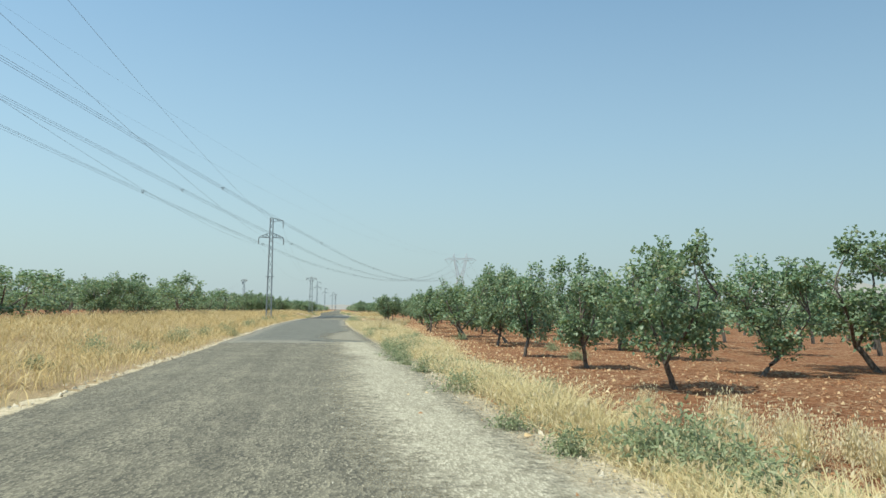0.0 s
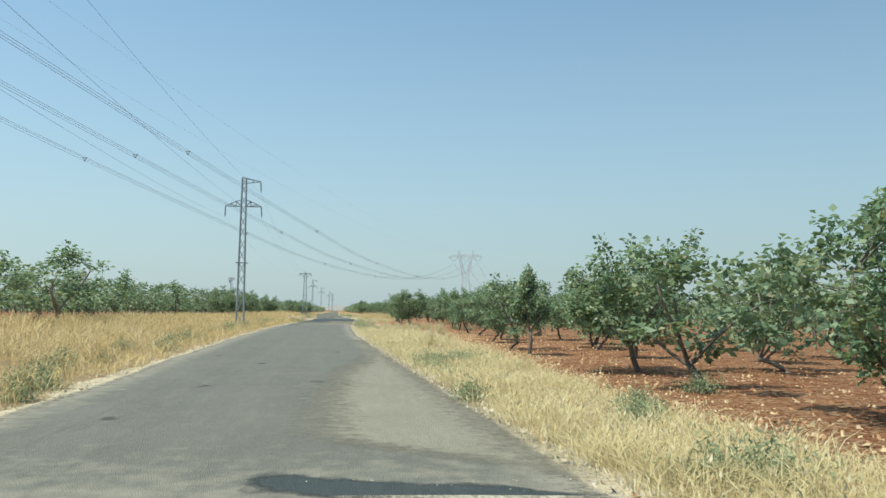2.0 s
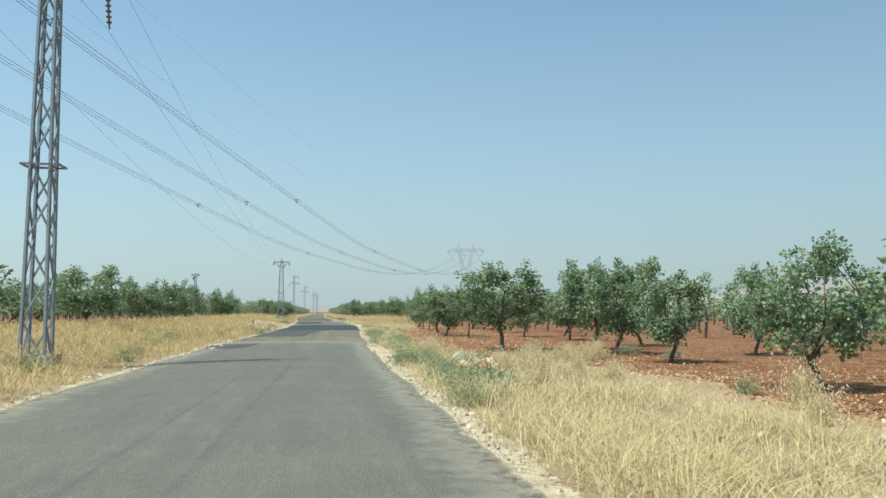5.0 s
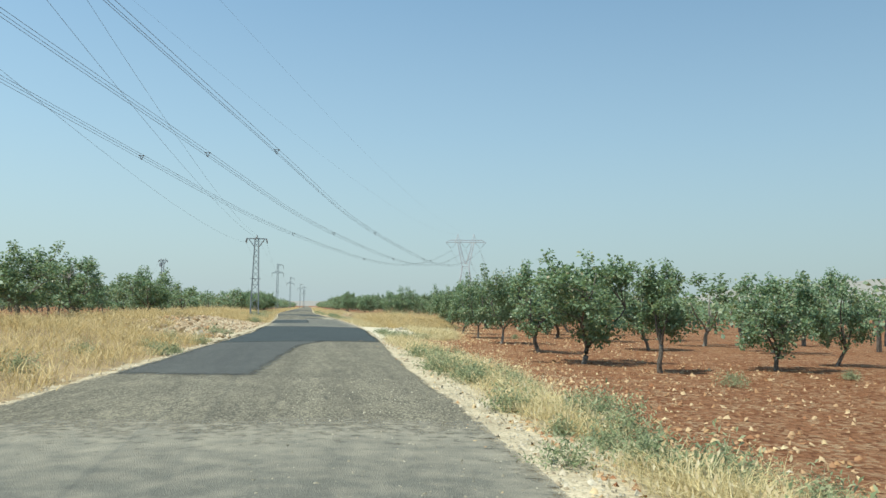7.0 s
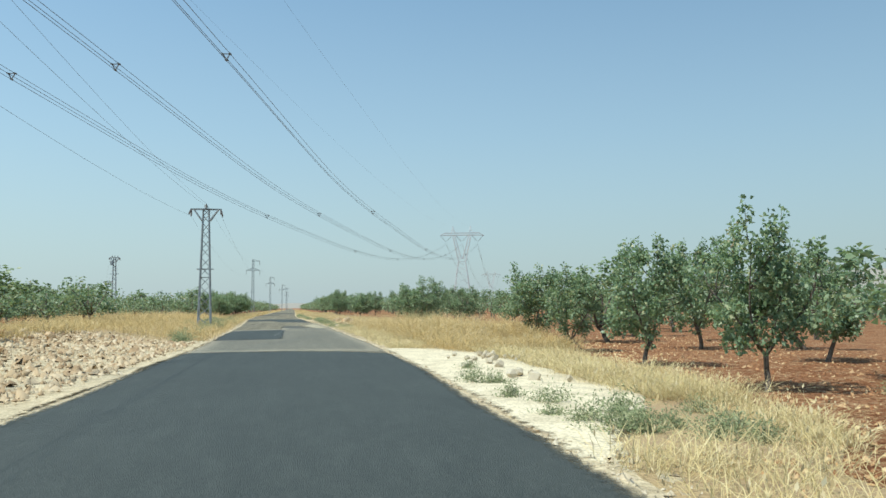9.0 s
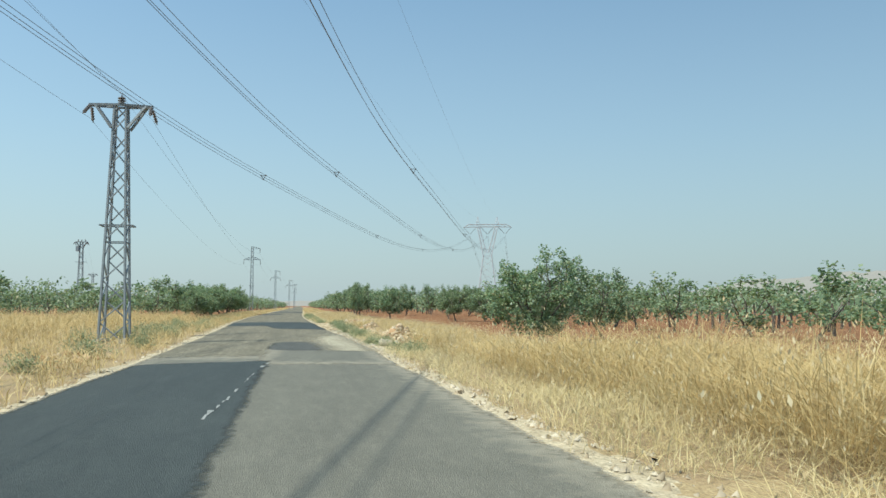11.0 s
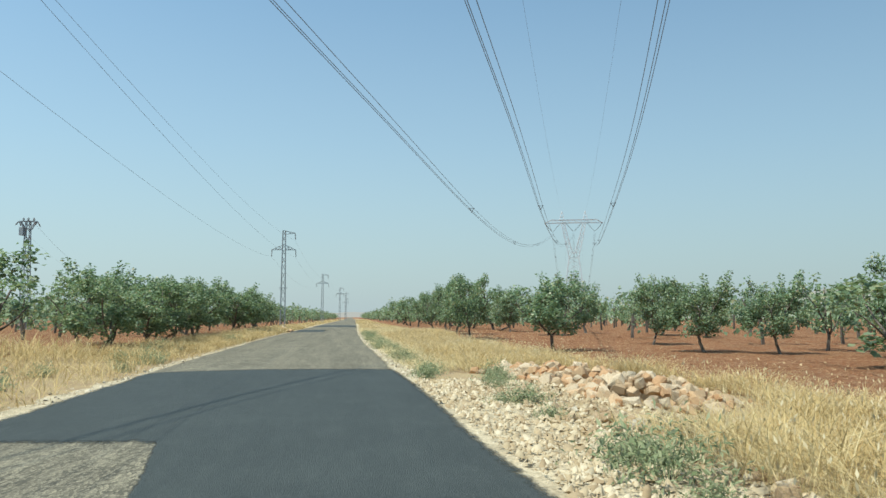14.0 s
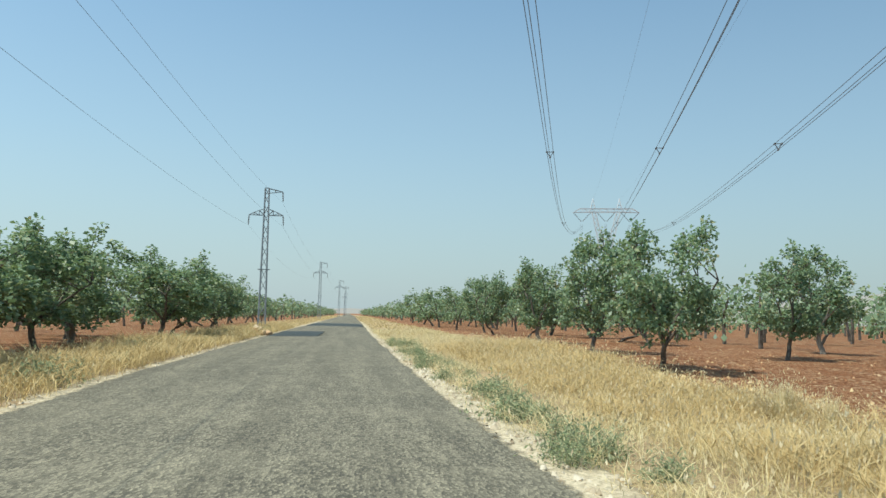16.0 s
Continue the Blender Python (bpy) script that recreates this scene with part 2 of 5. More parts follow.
def dusted(m):
    """Pale road dust that lies along the borders of an asphalt surface."""
    t = m.node_tree
    at = t.nodes.new("ShaderNodeAttribute")
    at.attribute_name = "border"
    co = t.nodes.new("ShaderNodeTexCoord")
    nz = t.nodes.new("ShaderNodeTexNoise")
    nz.inputs["Scale"].default_value, nz.inputs["Detail"].default_value = 3.0, 6
    t.links.new(co.outputs["Object"], nz.inputs["Vector"])
    add = t.nodes.new("ShaderNodeMath")
    add.operation = "ADD"
    t.links.new(at.outputs["Fac"], add.inputs[0])
    t.links.new(nz.outputs[0], add.inputs[1])
    ramp = t.nodes.new("ShaderNodeValToRGB")
    ramp.color_ramp.elements[0].position, ramp.color_ramp.elements[0].color = 0.45, (0.8, 0.75, 0.75, 1)
    ramp.color_ramp.elements[1].position, ramp.color_ramp.elements[1].color = 1.3, (0, 0, 0, 1)
    mix = t.nodes.new("ShaderNodeMix")
    mix.data_type = "RGBA"
    mix.inputs[7].default_value = (0.40, 0.347, 0.25, 1)
    base = t.nodes["Principled BSDF"].inputs["Base Color"]
    source = base.links[0].from_socket
    t.links.new(add.outputs[0], ramp.inputs[0])
    t.links.new(ramp.outputs[0], mix.inputs[0])
    t.links.new(source, mix.inputs[6])
    t.links.new(mix.outputs[2], base)
    return m


def grass_material(name, a, b, c):
    n = Nodes(name, 0.75, 0.2)
    col = n.ramp(n.island(), [(0.0, a), (0.55, b), (1.0, c)])
    big = n.noise(0.35, 3)
    col = n.mix(n.ramp(big, [(0.35, 0.0), (0.7, 0.55)]), col, tuple(0.5 * (p + q) for p, q in zip(a, b)))
    n.done(col)
    # shading normals bent up and sunward, brightening flat blades as if round stalks
    geo = n.t.nodes.new("ShaderNodeNewGeometry")
    up = n.t.nodes.new("ShaderNodeVectorMath")
    up.operation = "ADD"
    up.inputs[1].default_value = (-0.25, -0.1, 0.9)
    unit = n.t.nodes.new("ShaderNodeVectorMath")
    unit.operation = "NORMALIZE"
    n.t.links.new(geo.outputs["Normal"], up.inputs[0])
    n.t.links.new(up.outputs[0], unit.inputs[0])
    n.t.links.new(unit.outputs[0], n.b.inputs["Normal"])
    tr = n.t.nodes.new("ShaderNodeBsdfTranslucent")
    mx = n.t.nodes.new("ShaderNodeMixShader")
    mx.inputs[0].default_value = 0.38
    n.t.links.new(col, tr.inputs[0])
    n.t.links.new(n.b.outputs[0], mx.inputs[1])
    n.t.links.new(tr.outputs[0], mx.inputs[2])
    n.t.links.new(mx.outputs[0], n.t.nodes["Material Output"].inputs[0])
    return n.m


def leaf_material(name, stops, gloss=0.44):
    n = Nodes(name, gloss, 0.5)
    col = n.ramp(n.island(), stops)
    tone = n.each()
    col = n.mix(n.ramp(tone, [(0.0, 0.0), (1.0, 0.3)]), col, (0.17, 0.20, 0.095))
    n.done(col)
    # normals tilted up and to the sun to lighten crowns, like upturned leaf rosettes
    geo = n.t.nodes.new("ShaderNodeNewGeometry")
    up = n.t.nodes.new("ShaderNodeVectorMath")
    up.operation = "ADD"
    up.inputs[1].default_value = (-0.18, -0.08, 0.35)
    unit = n.t.nodes.new("ShaderNodeVectorMath")
    unit.operation = "NORMALIZE"
    n.t.links.new(geo.outputs["Normal"], up.inputs[0])
    n.t.links.new(up.outputs[0], unit.inputs[0])
    n.t.links.new(unit.outputs[0], n.b.inputs["Normal"])
    tr = n.t.nodes.new("ShaderNodeBsdfTranslucent")
    mx = n.t.nodes.new("ShaderNodeMixShader")
    mx.inputs[0].default_value = 0.4
    n.t.links.new(n.mix(0.5, col, (0.20, 0.27, 0.06)), tr.inputs[0])
    n.t.links.new(n.b.outputs[0], mx.inputs[1])
    n.t.links.new(tr.outputs[0], mx.inputs[2])
    n.t.links.new(mx.outputs[0], n.t.nodes["Material Output"].inputs[0])
    return n.m


def bark_material():
    n = Nodes("bark", 0.9, 0.2)
    f = n.noise(18, 5, 0.7, n.scaled(1, 1, 0.25))
    base = n.mix(n.ramp(f, [(0.35, 0.0), (0.65, 1.0)]), (0.055, 0.043, 0.034), (0.235, 0.20, 0.165))
    base = n.mix(n.ramp(n.each(), [(0.85, 0.0), (1.0, 0.6)]), base, (0.33, 0.29, 0.24))
    n.bump(f, 0.9, 0.03)
    return n.done(base)


def rock_material(name, a, b, c):
    n = Nodes(name, 0.92, 0.2)
    col = n.ramp(n.each(), [(0.0, a), (0.5, b), (1.0, c)])
    f = n.noise(7, 5, 0.7)
    col = n.mix(n.ramp(f, [(0.4, 0.0), (0.7, 0.5)]), col, tuple(0.8 * v for v in a))
    n.bump(f, 0.7, 0.03)
    return n.done(col)


def pebble_material(name, a, b, c):
    n = Nodes(name, 0.92, 0.2)
    col = n.ramp(n.island(), [(0.0, a), (0.5, b), (1.0, c)])
    n.bump(n.noise(30, 4), 0.5, 0.01)
    return n.done(col)


def steel_material(name, col, metal, rough):
    n = Nodes(name, rough, 0.4)
    n.b.inputs["Metallic"].default_value = metal
    f = n.noise(6, 4)
    c = n.mix(n.ramp(f, [(0.4, 0.0), (0.7, 0.5)]), col, tuple(0.6 * v for v in col))
    n.bump(n.noise(40, 3), 0.15, 0.005)
    return n.done(c)


SOIL = soil_material()
VERGE = verge_material()
SAND = feathered(sand_material("pale_sand", (0.69, 0.585, 0.40), (0.82, 0.73, 0.535)))
GRIT = feathered(sand_material("shoulder_grit", (0.52, 0.42, 0.27), (0.73, 0.62, 0.425)))
SPREAD = feathered(chip_material("gravel_spread", (0.29, 0.25, 0.165), (0.63, 0.555, 0.40), 0.9, 36.0, 0.2), 0.55, 1.35)
DUST = feathered(chip_material("road_dust", (0.25, 0.22, 0.155), (0.36, 0.318, 0.232), 0.9, 90.0, 0.1), 0.5, 1.35)
CHIP = feathered(chip_material("chip_sealed_asphalt", (0.098, 0.086, 0.06), (0.37, 0.322, 0.217), 0.85, 40.0, 0.5))
SMOOTH = feathered(dusted(chip_material("worn_asphalt", (0.158, 0.147, 0.112), (0.235, 0.218, 0.166), 0.75, 90.0, 0.35)), 0.38, 0.66)
MEDIUM = feathered(chip_material("patched_asphalt", (0.074, 0.073, 0.062), (0.142, 0.137, 0.114), 0.75, 70.0, 0.3), 0.5, 0.95)
DARK = feathered(chip_material("fresh_asphalt", (0.043, 0.050, 0.045), (0.080, 0.088, 0.078), 0.7, 90.0, 0.3), 0.5, 0.9)
SEAL = chip_material("pale_sealant", (0.25, 0.25, 0.23), (0.45, 0.45, 0.41), 0.8, 60.0, 0.3)
STRAW = grass_material("dry_grass", (0.56, 0.45, 0.225), (0.76, 0.635, 0.34), (0.87, 0.77, 0.49))
GOLD_FIELD = grass_material("fallow_grass", (0.50, 0.345, 0.15), (0.72, 0.55, 0.26), (0.84, 0.71, 0.41))
GOLD = grass_material("golden_dry_grass", (0.44, 0.31, 0.13), (0.66, 0.50, 0.235), (0.80, 0.67, 0.39))
SEEDY = grass_material("dry_seed_heads", (0.50, 0.37, 0.19), (0.70, 0.56, 0.33), (0.84, 0.74, 0.50))
SAGE = grass_material("green_weed", (0.21, 0.26, 0.125), (0.34, 0.385, 0.215), (0.52, 0.52, 0.32))
LEAF = leaf_material("pistachio_leaf", [(0.0, (0.115, 0.19, 0.112)), (0.45, (0.21, 0.315, 0.178)), (0.86, (0.35, 0.445, 0.262)), (0.97, (0.46, 0.47, 0.26)), (1.0, (0.44, 0.34, 0.21))])
BARK = bark_material()
ROCK = rock_material("limestone", (0.42, 0.285, 0.165), (0.55, 0.41, 0.255), (0.66, 0.54, 0.38))
ORANGE_ROCK = rock_material("ochre_limestone", (0.52, 0.285, 0.14), (0.63, 0.43, 0.25), (0.72, 0.59, 0.41))
WHITE_ROCK = rock_material("white_limestone", (0.54, 0.46, 0.34), (0.62, 0.54, 0.41), (0.68, 0.61, 0.49))
GRAVEL = pebble_material("gravel", (0.36, 0.28, 0.18), (0.53, 0.44, 0.31), (0.65, 0.57, 0.43))
PALE_GRAVEL = pebble_material("pale_gravel", (0.38, 0.275, 0.16), (0.53, 0.42, 0.265), (0.67, 0.565, 0.395))
CHIPPING = pebble_material("road_chipping", (0.24, 0.21, 0.15), (0.37, 0.33, 0.24), (0.52, 0.47, 0.36))
BANK_STONE = pebble_material("bank_rubble", (0.34, 0.235, 0.14), (0.47, 0.355, 0.225), (0.61, 0.50, 0.35))
LITTER = pebble_material("dry_litter", (0.38, 0.20, 0.095), (0.56, 0.38, 0.19), (0.73, 0.57, 0.33))
CLOD = pebble_material("field_stone", (0.28, 0.12, 0.057), (0.43, 0.245, 0.125), (0.60, 0.43, 0.25))
STEEL = steel_material("galvanised_steel", (0.27, 0.30, 0.32), 0.2, 0.6)
HV_STEEL = steel_material("pale_galvanised_steel", (0.58, 0.60, 0.62), 0.2, 0.65)
WIRE = steel_material("aluminium_conductor", (0.16, 0.165, 0.17), 0.3, 0.55)
GLASS = steel_material("brown_insulator", (0.17, 0.15, 0.14), 0.0, 0.3)
CONCRETE = rock_material("concrete", (0.42, 0.40, 0.36), (0.46, 0.44, 0.40), (0.5, 0.48, 0.44))
HILL = rock_material("bare_hill", (0.31, 0.285, 0.245), (0.33, 0.305, 0.26), (0.35, 0.32, 0.275))


# ---------------------------------------------------------------- ground, road, verges
def build_ground():
    xs = np.concatenate([-np.geomspace(3500, 46, 16), np.arange(-42, 44, 0.85), np.geomspace(46, 3500, 16)])
    ys = np.concatenate([-np.geomspace(900, 30, 8), np.arange(-24, 335, 1.1), np.geomspace(338, 4500, 28)])
    co = np.array([(x, y, ground_z(x, y)) for y in ys for x in xs])
    w = len(xs)
    a = (np.arange(len(ys) - 1)[:, None] * w + np.arange(w - 1)[None]).ravel()
    quads = np.stack([a, a + 1, a + w + 1, a + w], 1)
    me = bulk("ground", co, quads, np.zeros((0, 3)), SOIL)
    me.shade_smooth()
    tagged(new("ground", me), "tilled red orchard soil with pale stones", "ground", kind="structure")


ROAD_Y = np.concatenate([np.arange(-60, 345, 1.0), np.geomspace(346, 2600, 40)])


def strip(name, ys, edge_a, edge_b, height, cols, material, feather=0.0):
    """A strip along the road: edge_a(y) and edge_b(y) are distances from its middle, height(u, y)."""
    co = []
    for y in ys:
        a, b, c = edge_a(y), edge_b(y), road_x(y)
        for k in range(cols + 1):
            u = a + (b - a) * k / cols
            co.append((c + u, y, height(u, y, k / cols)))
    w = cols + 1
    i = (np.arange(len(ys) - 1)[:, None] * w + np.arange(cols)[None]).ravel()
    me = bulk(name, np.array(co), np.stack([i, i + 1, i + w + 1, i + w], 1), np.zeros((0, 3)), material)
    me.shade_smooth()
    if feather:
        wide = [abs(edge_b(y) - edge_a(y)) for y in ys]
        far = [min(k, cols - k) / cols * v / feather for v in wide for k in range(cols + 1)]
        bo = me.attributes.new("border", "FLOAT", "POINT")
        bo.data.foreach_set("value", np.minimum(np.array(far), 1.0).astype(np.float32))
    return new(name, me)


def ragged(y, seed):
    return 0.10 * wobble(y, seed, 0.45) + 0.16 * wobble(y, seed + 3, 0.11)


def build_road():
    road = strip("road", ROAD_Y, lambda y: -HALF - 0.12 - ragged(y, 1), lambda y: HALF + 0.12 + ragged(y, 2),
                 lambda u, y, k: road_z(u) + 0.008 * wobble(y, 9, 0.2), 26, CHIP, 0.7)
    tagged(road, "worn chip-sealed asphalt country road with patches", "road", kind="structure")

    def patch(y0, y1, xa, xb, material, label, lift, front=None, back=None, soft=1.0, fade=0.6):
        """An overlay on the road between two long edges; an edge is an x in the plan, or None for the road's own edge. front, back: how an end runs across, soft and fade: how far its sides and ends wear out."""
        rows = max(2, int((y1 - y0) / 0.5)) + 1
        edge = lambda x, y: (x(y) if callable(x) else x) - road_x(y)
        ra = (lambda y: -HALF - 0.10 - ragged(y, 1)) if xa is None else (lambda y: edge(xa, y) + 0.09 * wobble(y, y0, 0.9))
        rb = (lambda y: HALF + 0.10 + ragged(y, 2)) if xb is None else (lambda y: edge(xb, y) + 0.09 * wobble(y, y1, 0.9))
        co, far, cols = [], [], 22
        for n in range(rows):
            f = n / (rows - 1)
            y = y0 + (y1 - y0) * f
            a, b = ra(y), rb(y)
            for k in range(cols + 1):
                v = 2 * k / cols - 1
                u = a + (b - a) * k / cols
                sway = 0.25 * wobble(u, y0 + 5, 0.8) + 0.1 * wobble(u, y1, 2.7)
                yy = y + ((front(v) if front else 0) + sway) * (1 - f) + ((back(v) if back else 0) + sway) * f
                co.append((road_x(yy) + u, yy, road_z(u) + lift + 0.008 * wobble(yy, 9, 0.2)))
                far.append(min(min(k, cols - k) * (b - a) / cols * 1.6 / soft, f * (y1 - y0) / fade, (1 - f) * (y1 - y0) / fade, 1.0))
        w = cols + 1
        i = (np.arange(rows - 1)[:, None] * w + np.arange(cols)[None]).ravel()
        me = bulk("asphalt_patch", np.array(co), np.stack([i, i + 1, i + w + 1, i + w], 1), np.zeros((0, 3)), material)
        bo = me.attributes.new("border", "FLOAT", "POINT")
        bo.data.foreach_set("value", np.array(far).astype(np.float32))
        ob = new("asphalt_patch", me)
        ob.parent = road
        ob["label"] = label

    patch(34.5, 118.0, None, None, SMOOTH, "smooth worn grey asphalt", 0.004, soft=2.6, fade=9.0)
    patch(36.95, 37.75, -0.7, 2.4, DARK, "dark asphalt seam", 0.008, lambda v: -0.35 * v, lambda v: -0.35 * v - 0.12 * v, soft=0.7, fade=0.35)
    patch(109.0, 114.0, None, lambda y: -3.55 + 0.09 * (y - 109), MEDIUM, "older dark asphalt patch", 0.008, lambda v: 0.5 * max(0, v), lambda v: 0.4 * v, soft=0.6)
    patch(124.6, 142.8, None, lambda y: -1.45 + 0.07 * (y - 124.7) + 0.7 * ease(137, 142, y), MEDIUM, "older dark asphalt patch", 0.007, lambda v: -0.5 * v, soft=1.1, fade=1.5)
    patch(140.6, 165.4, None, None, DARK, "dark fresh asphalt", 0.011, lambda v: 1.1 * v, lambda v: -0.5 * v - 1.6 * max(0, v - 0.6), fade=1.6)
    patch(165.1, 194.0, None, None, SMOOTH, "smooth worn grey asphalt", 0.004, soft=2.0, fade=4.0)
    patch(190.4, 199.5, -0.6, None, SMOOTH, "smooth worn grey asphalt", 0.006, soft=2.0, fade=3.0)
    patch(175.7, 191.5, None, -0.22, DARK, "dark fresh asphalt", 0.008, back=lambda v: 0.3 * v - 0.5 * max(0, v - 0.8), soft=0.7)
    patch(196.6, 203.1, -0.65, 2.85, MEDIUM, "older dark asphalt patch", 0.008, lambda v: 0.9 * v ** 4, lambda v: -1.5 * v ** 4, soft=0.8)
    # one fresh surface whose left half begins ten metres later
    patch(220.7, 241.9, None, None, DARK, "dark fresh asphalt", 0.006, lambda v: 7.8 * (1 - ease(-0.2, 0.1, v)) - 0.4 * v, lambda v: 0.6 * v, soft=0.7, fade=1.2)
    patch(212.2, 213.0, -4.9, -1.0, DARK, "dark asphalt seam", 0.008, lambda v: 1.5 * v, lambda v: 1.3 * v, soft=0.55, fade=0.5)
    patch(338.0, 362.0, None, None, DARK, "dark fresh asphalt", 0.008)
    patch(298.0, 312.0, None, -2.4, DARK, "dark fresh asphalt", 0.008)
    for y, x in ((46.6, -2.4), (47.5, -0.3), (48.2, 0.6), (48.3, 0.85), (50.6, 0.9), (59.5, 0.1), (42.0, -2.9), (57.0, -3.6), (53.0, -1.9)):
        patch(y - 0.25, y + 0.25, x - 0.15, x + 0.15, MEDIUM, "dark repair spot", 0.008, soft=0.5, fade=0.3)
    # a broken pale line along the edge of one patch
    for y0 in np.arange(180.0, 191.0, 0.55):
        x = -0.70 + (y0 - 181) * 0.042 + random.uniform(-0.02, 0.02)
        if random.random() < 0.75:
            patch(y0, y0 + 0.5, x - 0.011, x + 0.011, SEAL, "broken pale line", 0.014)


def build_verges():
    for side, name in ((1, "right"), (-1, "left")):
        def outer(y, side=side):
            if side > 0:
                return float(np.interp(y, SOIL_Y, SOIL_R)) + 0.5 * wobble(y, 21, 0.35) + 0.3 * wobble(y, 22, 1.3) + 0.5
            return float(np.interp(y, SOIL_LY, SOIL_L)) + 0.6 * wobble(y, 23, 0.3) + 0.3 * wobble(y, 24, 1.2) + 0.5

        def height(u, y, k):
            x = road_x(y) + u
            lift = 0.03 + 0.03 * noise.noise(Vector((x * 1.1, y * 1.1, 5.0)))
            return ground_z(x, y) + lift * float(1 - smoothstep(0.8, 1.0, k)) + (-0.03 if k > 0.98 else 0)

        ys = np.concatenate([np.arange(-40, 345, 0.7), np.geomspace(346, 900, 60)])
        ob = strip("verge", ys, lambda y: side * (HALF - 0.5), lambda y: side * outer(y), height, 16, VERGE)
        tagged(ob, "dry straw-covered verge earth beside the road", "verge", kind="structure")
        # crumbling gravel shoulder
        sh = strip("shoulder", np.arange(-40, 400, 0.5), lambda y: side * (HALF - 0.7),
                   lambda y: side * (HALF + 0.25 + (float(np.interp(y, GRIT_Y, GRIT_R)) if side > 0 else 0.4) + 0.28 * wobble(y, 33 + side, 0.25) + 0.2 * wobble(y, 35 + side, 1.4)),
                   lambda u, y, k: -0.012 - 0.035 * k * k + 0.012 * noise.noise(Vector((u * 5, y * 2.5, 2))), 10, GRIT, 0.55)
        tagged(sh, "pale crumbled gravel shoulder along the asphalt", "shoulder", kind="structure")
    # loose gravel dragged over the asphalt's right edge
    for y0, y1 in ((-40, 37.4), (196.5, 213.0)):
        sp = strip("gravel_spread", np.arange(y0, y1, 0.4), lambda y: 1.05 + 0.4 * wobble(y, 51, 0.35) + (0.2 + 1.6 * float(smoothstep(206, 213, y)) if y > 100 else 0), lambda y: HALF + 0.7,
                   lambda u, y, k: max(road_z(u), -0.02) + 0.012 + 0.008 * wobble(y, 9, 0.2) - (0.05 if k > 0.95 else 0), 14, SPREAD, 2.2)
        tagged(sp, "loose beige gravel spread over the asphalt's edge", "gravel", kind="structure")
    # pale dust driven over the smooth surface past the seam
    drift = lambda y: HALF - 0.1 - 2.5 * float(smoothstep(37.6, 40.5, y)) * (1 - 0.8 * float(smoothstep(43, 64, y))) + 0.3 * wobble(y, 57, 0.3)
    sp = strip("gravel_spread", np.arange(37.9, 72, 0.4), drift, lambda y: HALF + 0.5,
               lambda u, y, k: max(road_z(u), -0.02) + 0.01 + 0.008 * wobble(y, 9, 0.2) - (0.05 if k > 0.95 else 0), 14, DUST, 1.9)
    tagged(sp, "fine pale dust drifted over the asphalt's edge", "road dust", kind="structure")
    # a bare sandy track mouth
    lo = lambda y: HALF + 0.05
    hi = lambda y: HALF + 0.3 + 3.0 * float(smoothstep(144, 152, y)) * float(1 - smoothstep(166, 171, y)) + 0.3 * wobble(y, 41, 0.8)
    ob = strip("sand_patch", np.arange(143.5, 171.1, 0.5), lo, hi, lambda u, y, k: ground_z(road_x(y) + u, y) - 0.02 + ease(143.5, 147, y) * (1 - ease(166, 170.5, y)) * (0.10 + 0.05 * noise.noise(Vector((u * 0.9, y * 0.6, 4)))) - (0.14 if k > 0.99 else 0), 14, SAND, 0.9)
    tagged(ob, "bare pale sandy track mouth", "sand", kind="structure")
    lo2 = lambda y: -HALF - 0.05
    hi2 = lambda y: -HALF - 0.4 - 5.5 * float(smoothstep(141, 150, y)) * float(1 - smoothstep(160, 178, y)) + 0.4 * wobble(y, 43, 0.6)
    ob = strip("sand_patch", np.arange(140, 180, 0.5), lo2, hi2, lambda u, y, k: ground_z(road_x(y) + u, y) + 0.08 + 0.08 * noise.noise(Vector((u * 0.8, y * 0.7, 6))) - (0.16 if k > 0.99 else 0), 12, GRIT, 0.6)
    tagged(ob, "bare pale stony bank of dug earth", "sand", kind="structure")


def build_hills():
    def ridge(name, x0, x1, y, top, seed, label):
        co, n = [], 90
        for k in range(n + 1):
            s = k / n
            x = x0 + (x1 - x0) * s
            h = top * (math.sin(math.pi * min(1, max(0, s))) ** 0.5) * (0.75 + 0.35 * wobble(s * 10, seed, 0.6) + 0.08 * wobble(s * 60, seed, 0.7))
            for d, f in ((-700, 0.0), (-420, 0.3), (-180, 0.72), (0, 1.0), (250, 0.8), (900, 0.0)):
                co.append((x, y + d, max(-2, h * f * (1 + 0.1 * wobble(x * 0.01 + d, seed + 2, 1)))))
        i = (np.arange(n)[:, None] * 6 + np.arange(5)[None]).ravel()
        me = bulk(name, np.array(co), np.stack([i, i + 6, i + 7, i + 1], 1), np.zeros((0, 3)), HILL)
        me.shade_smooth()
        tagged(new(name, me), label, "hill", kind="structure")

    ridge("backdrop_hill", 1050, 3600, 2300, 190, 3, "low bare pale hill in the distance")
    ridge("backdrop_hill", -900, 1500, 3900, 26, 5, "low bare pale hill on the horizon")


build_ground()
build_road()
build_verges()
build_hills()


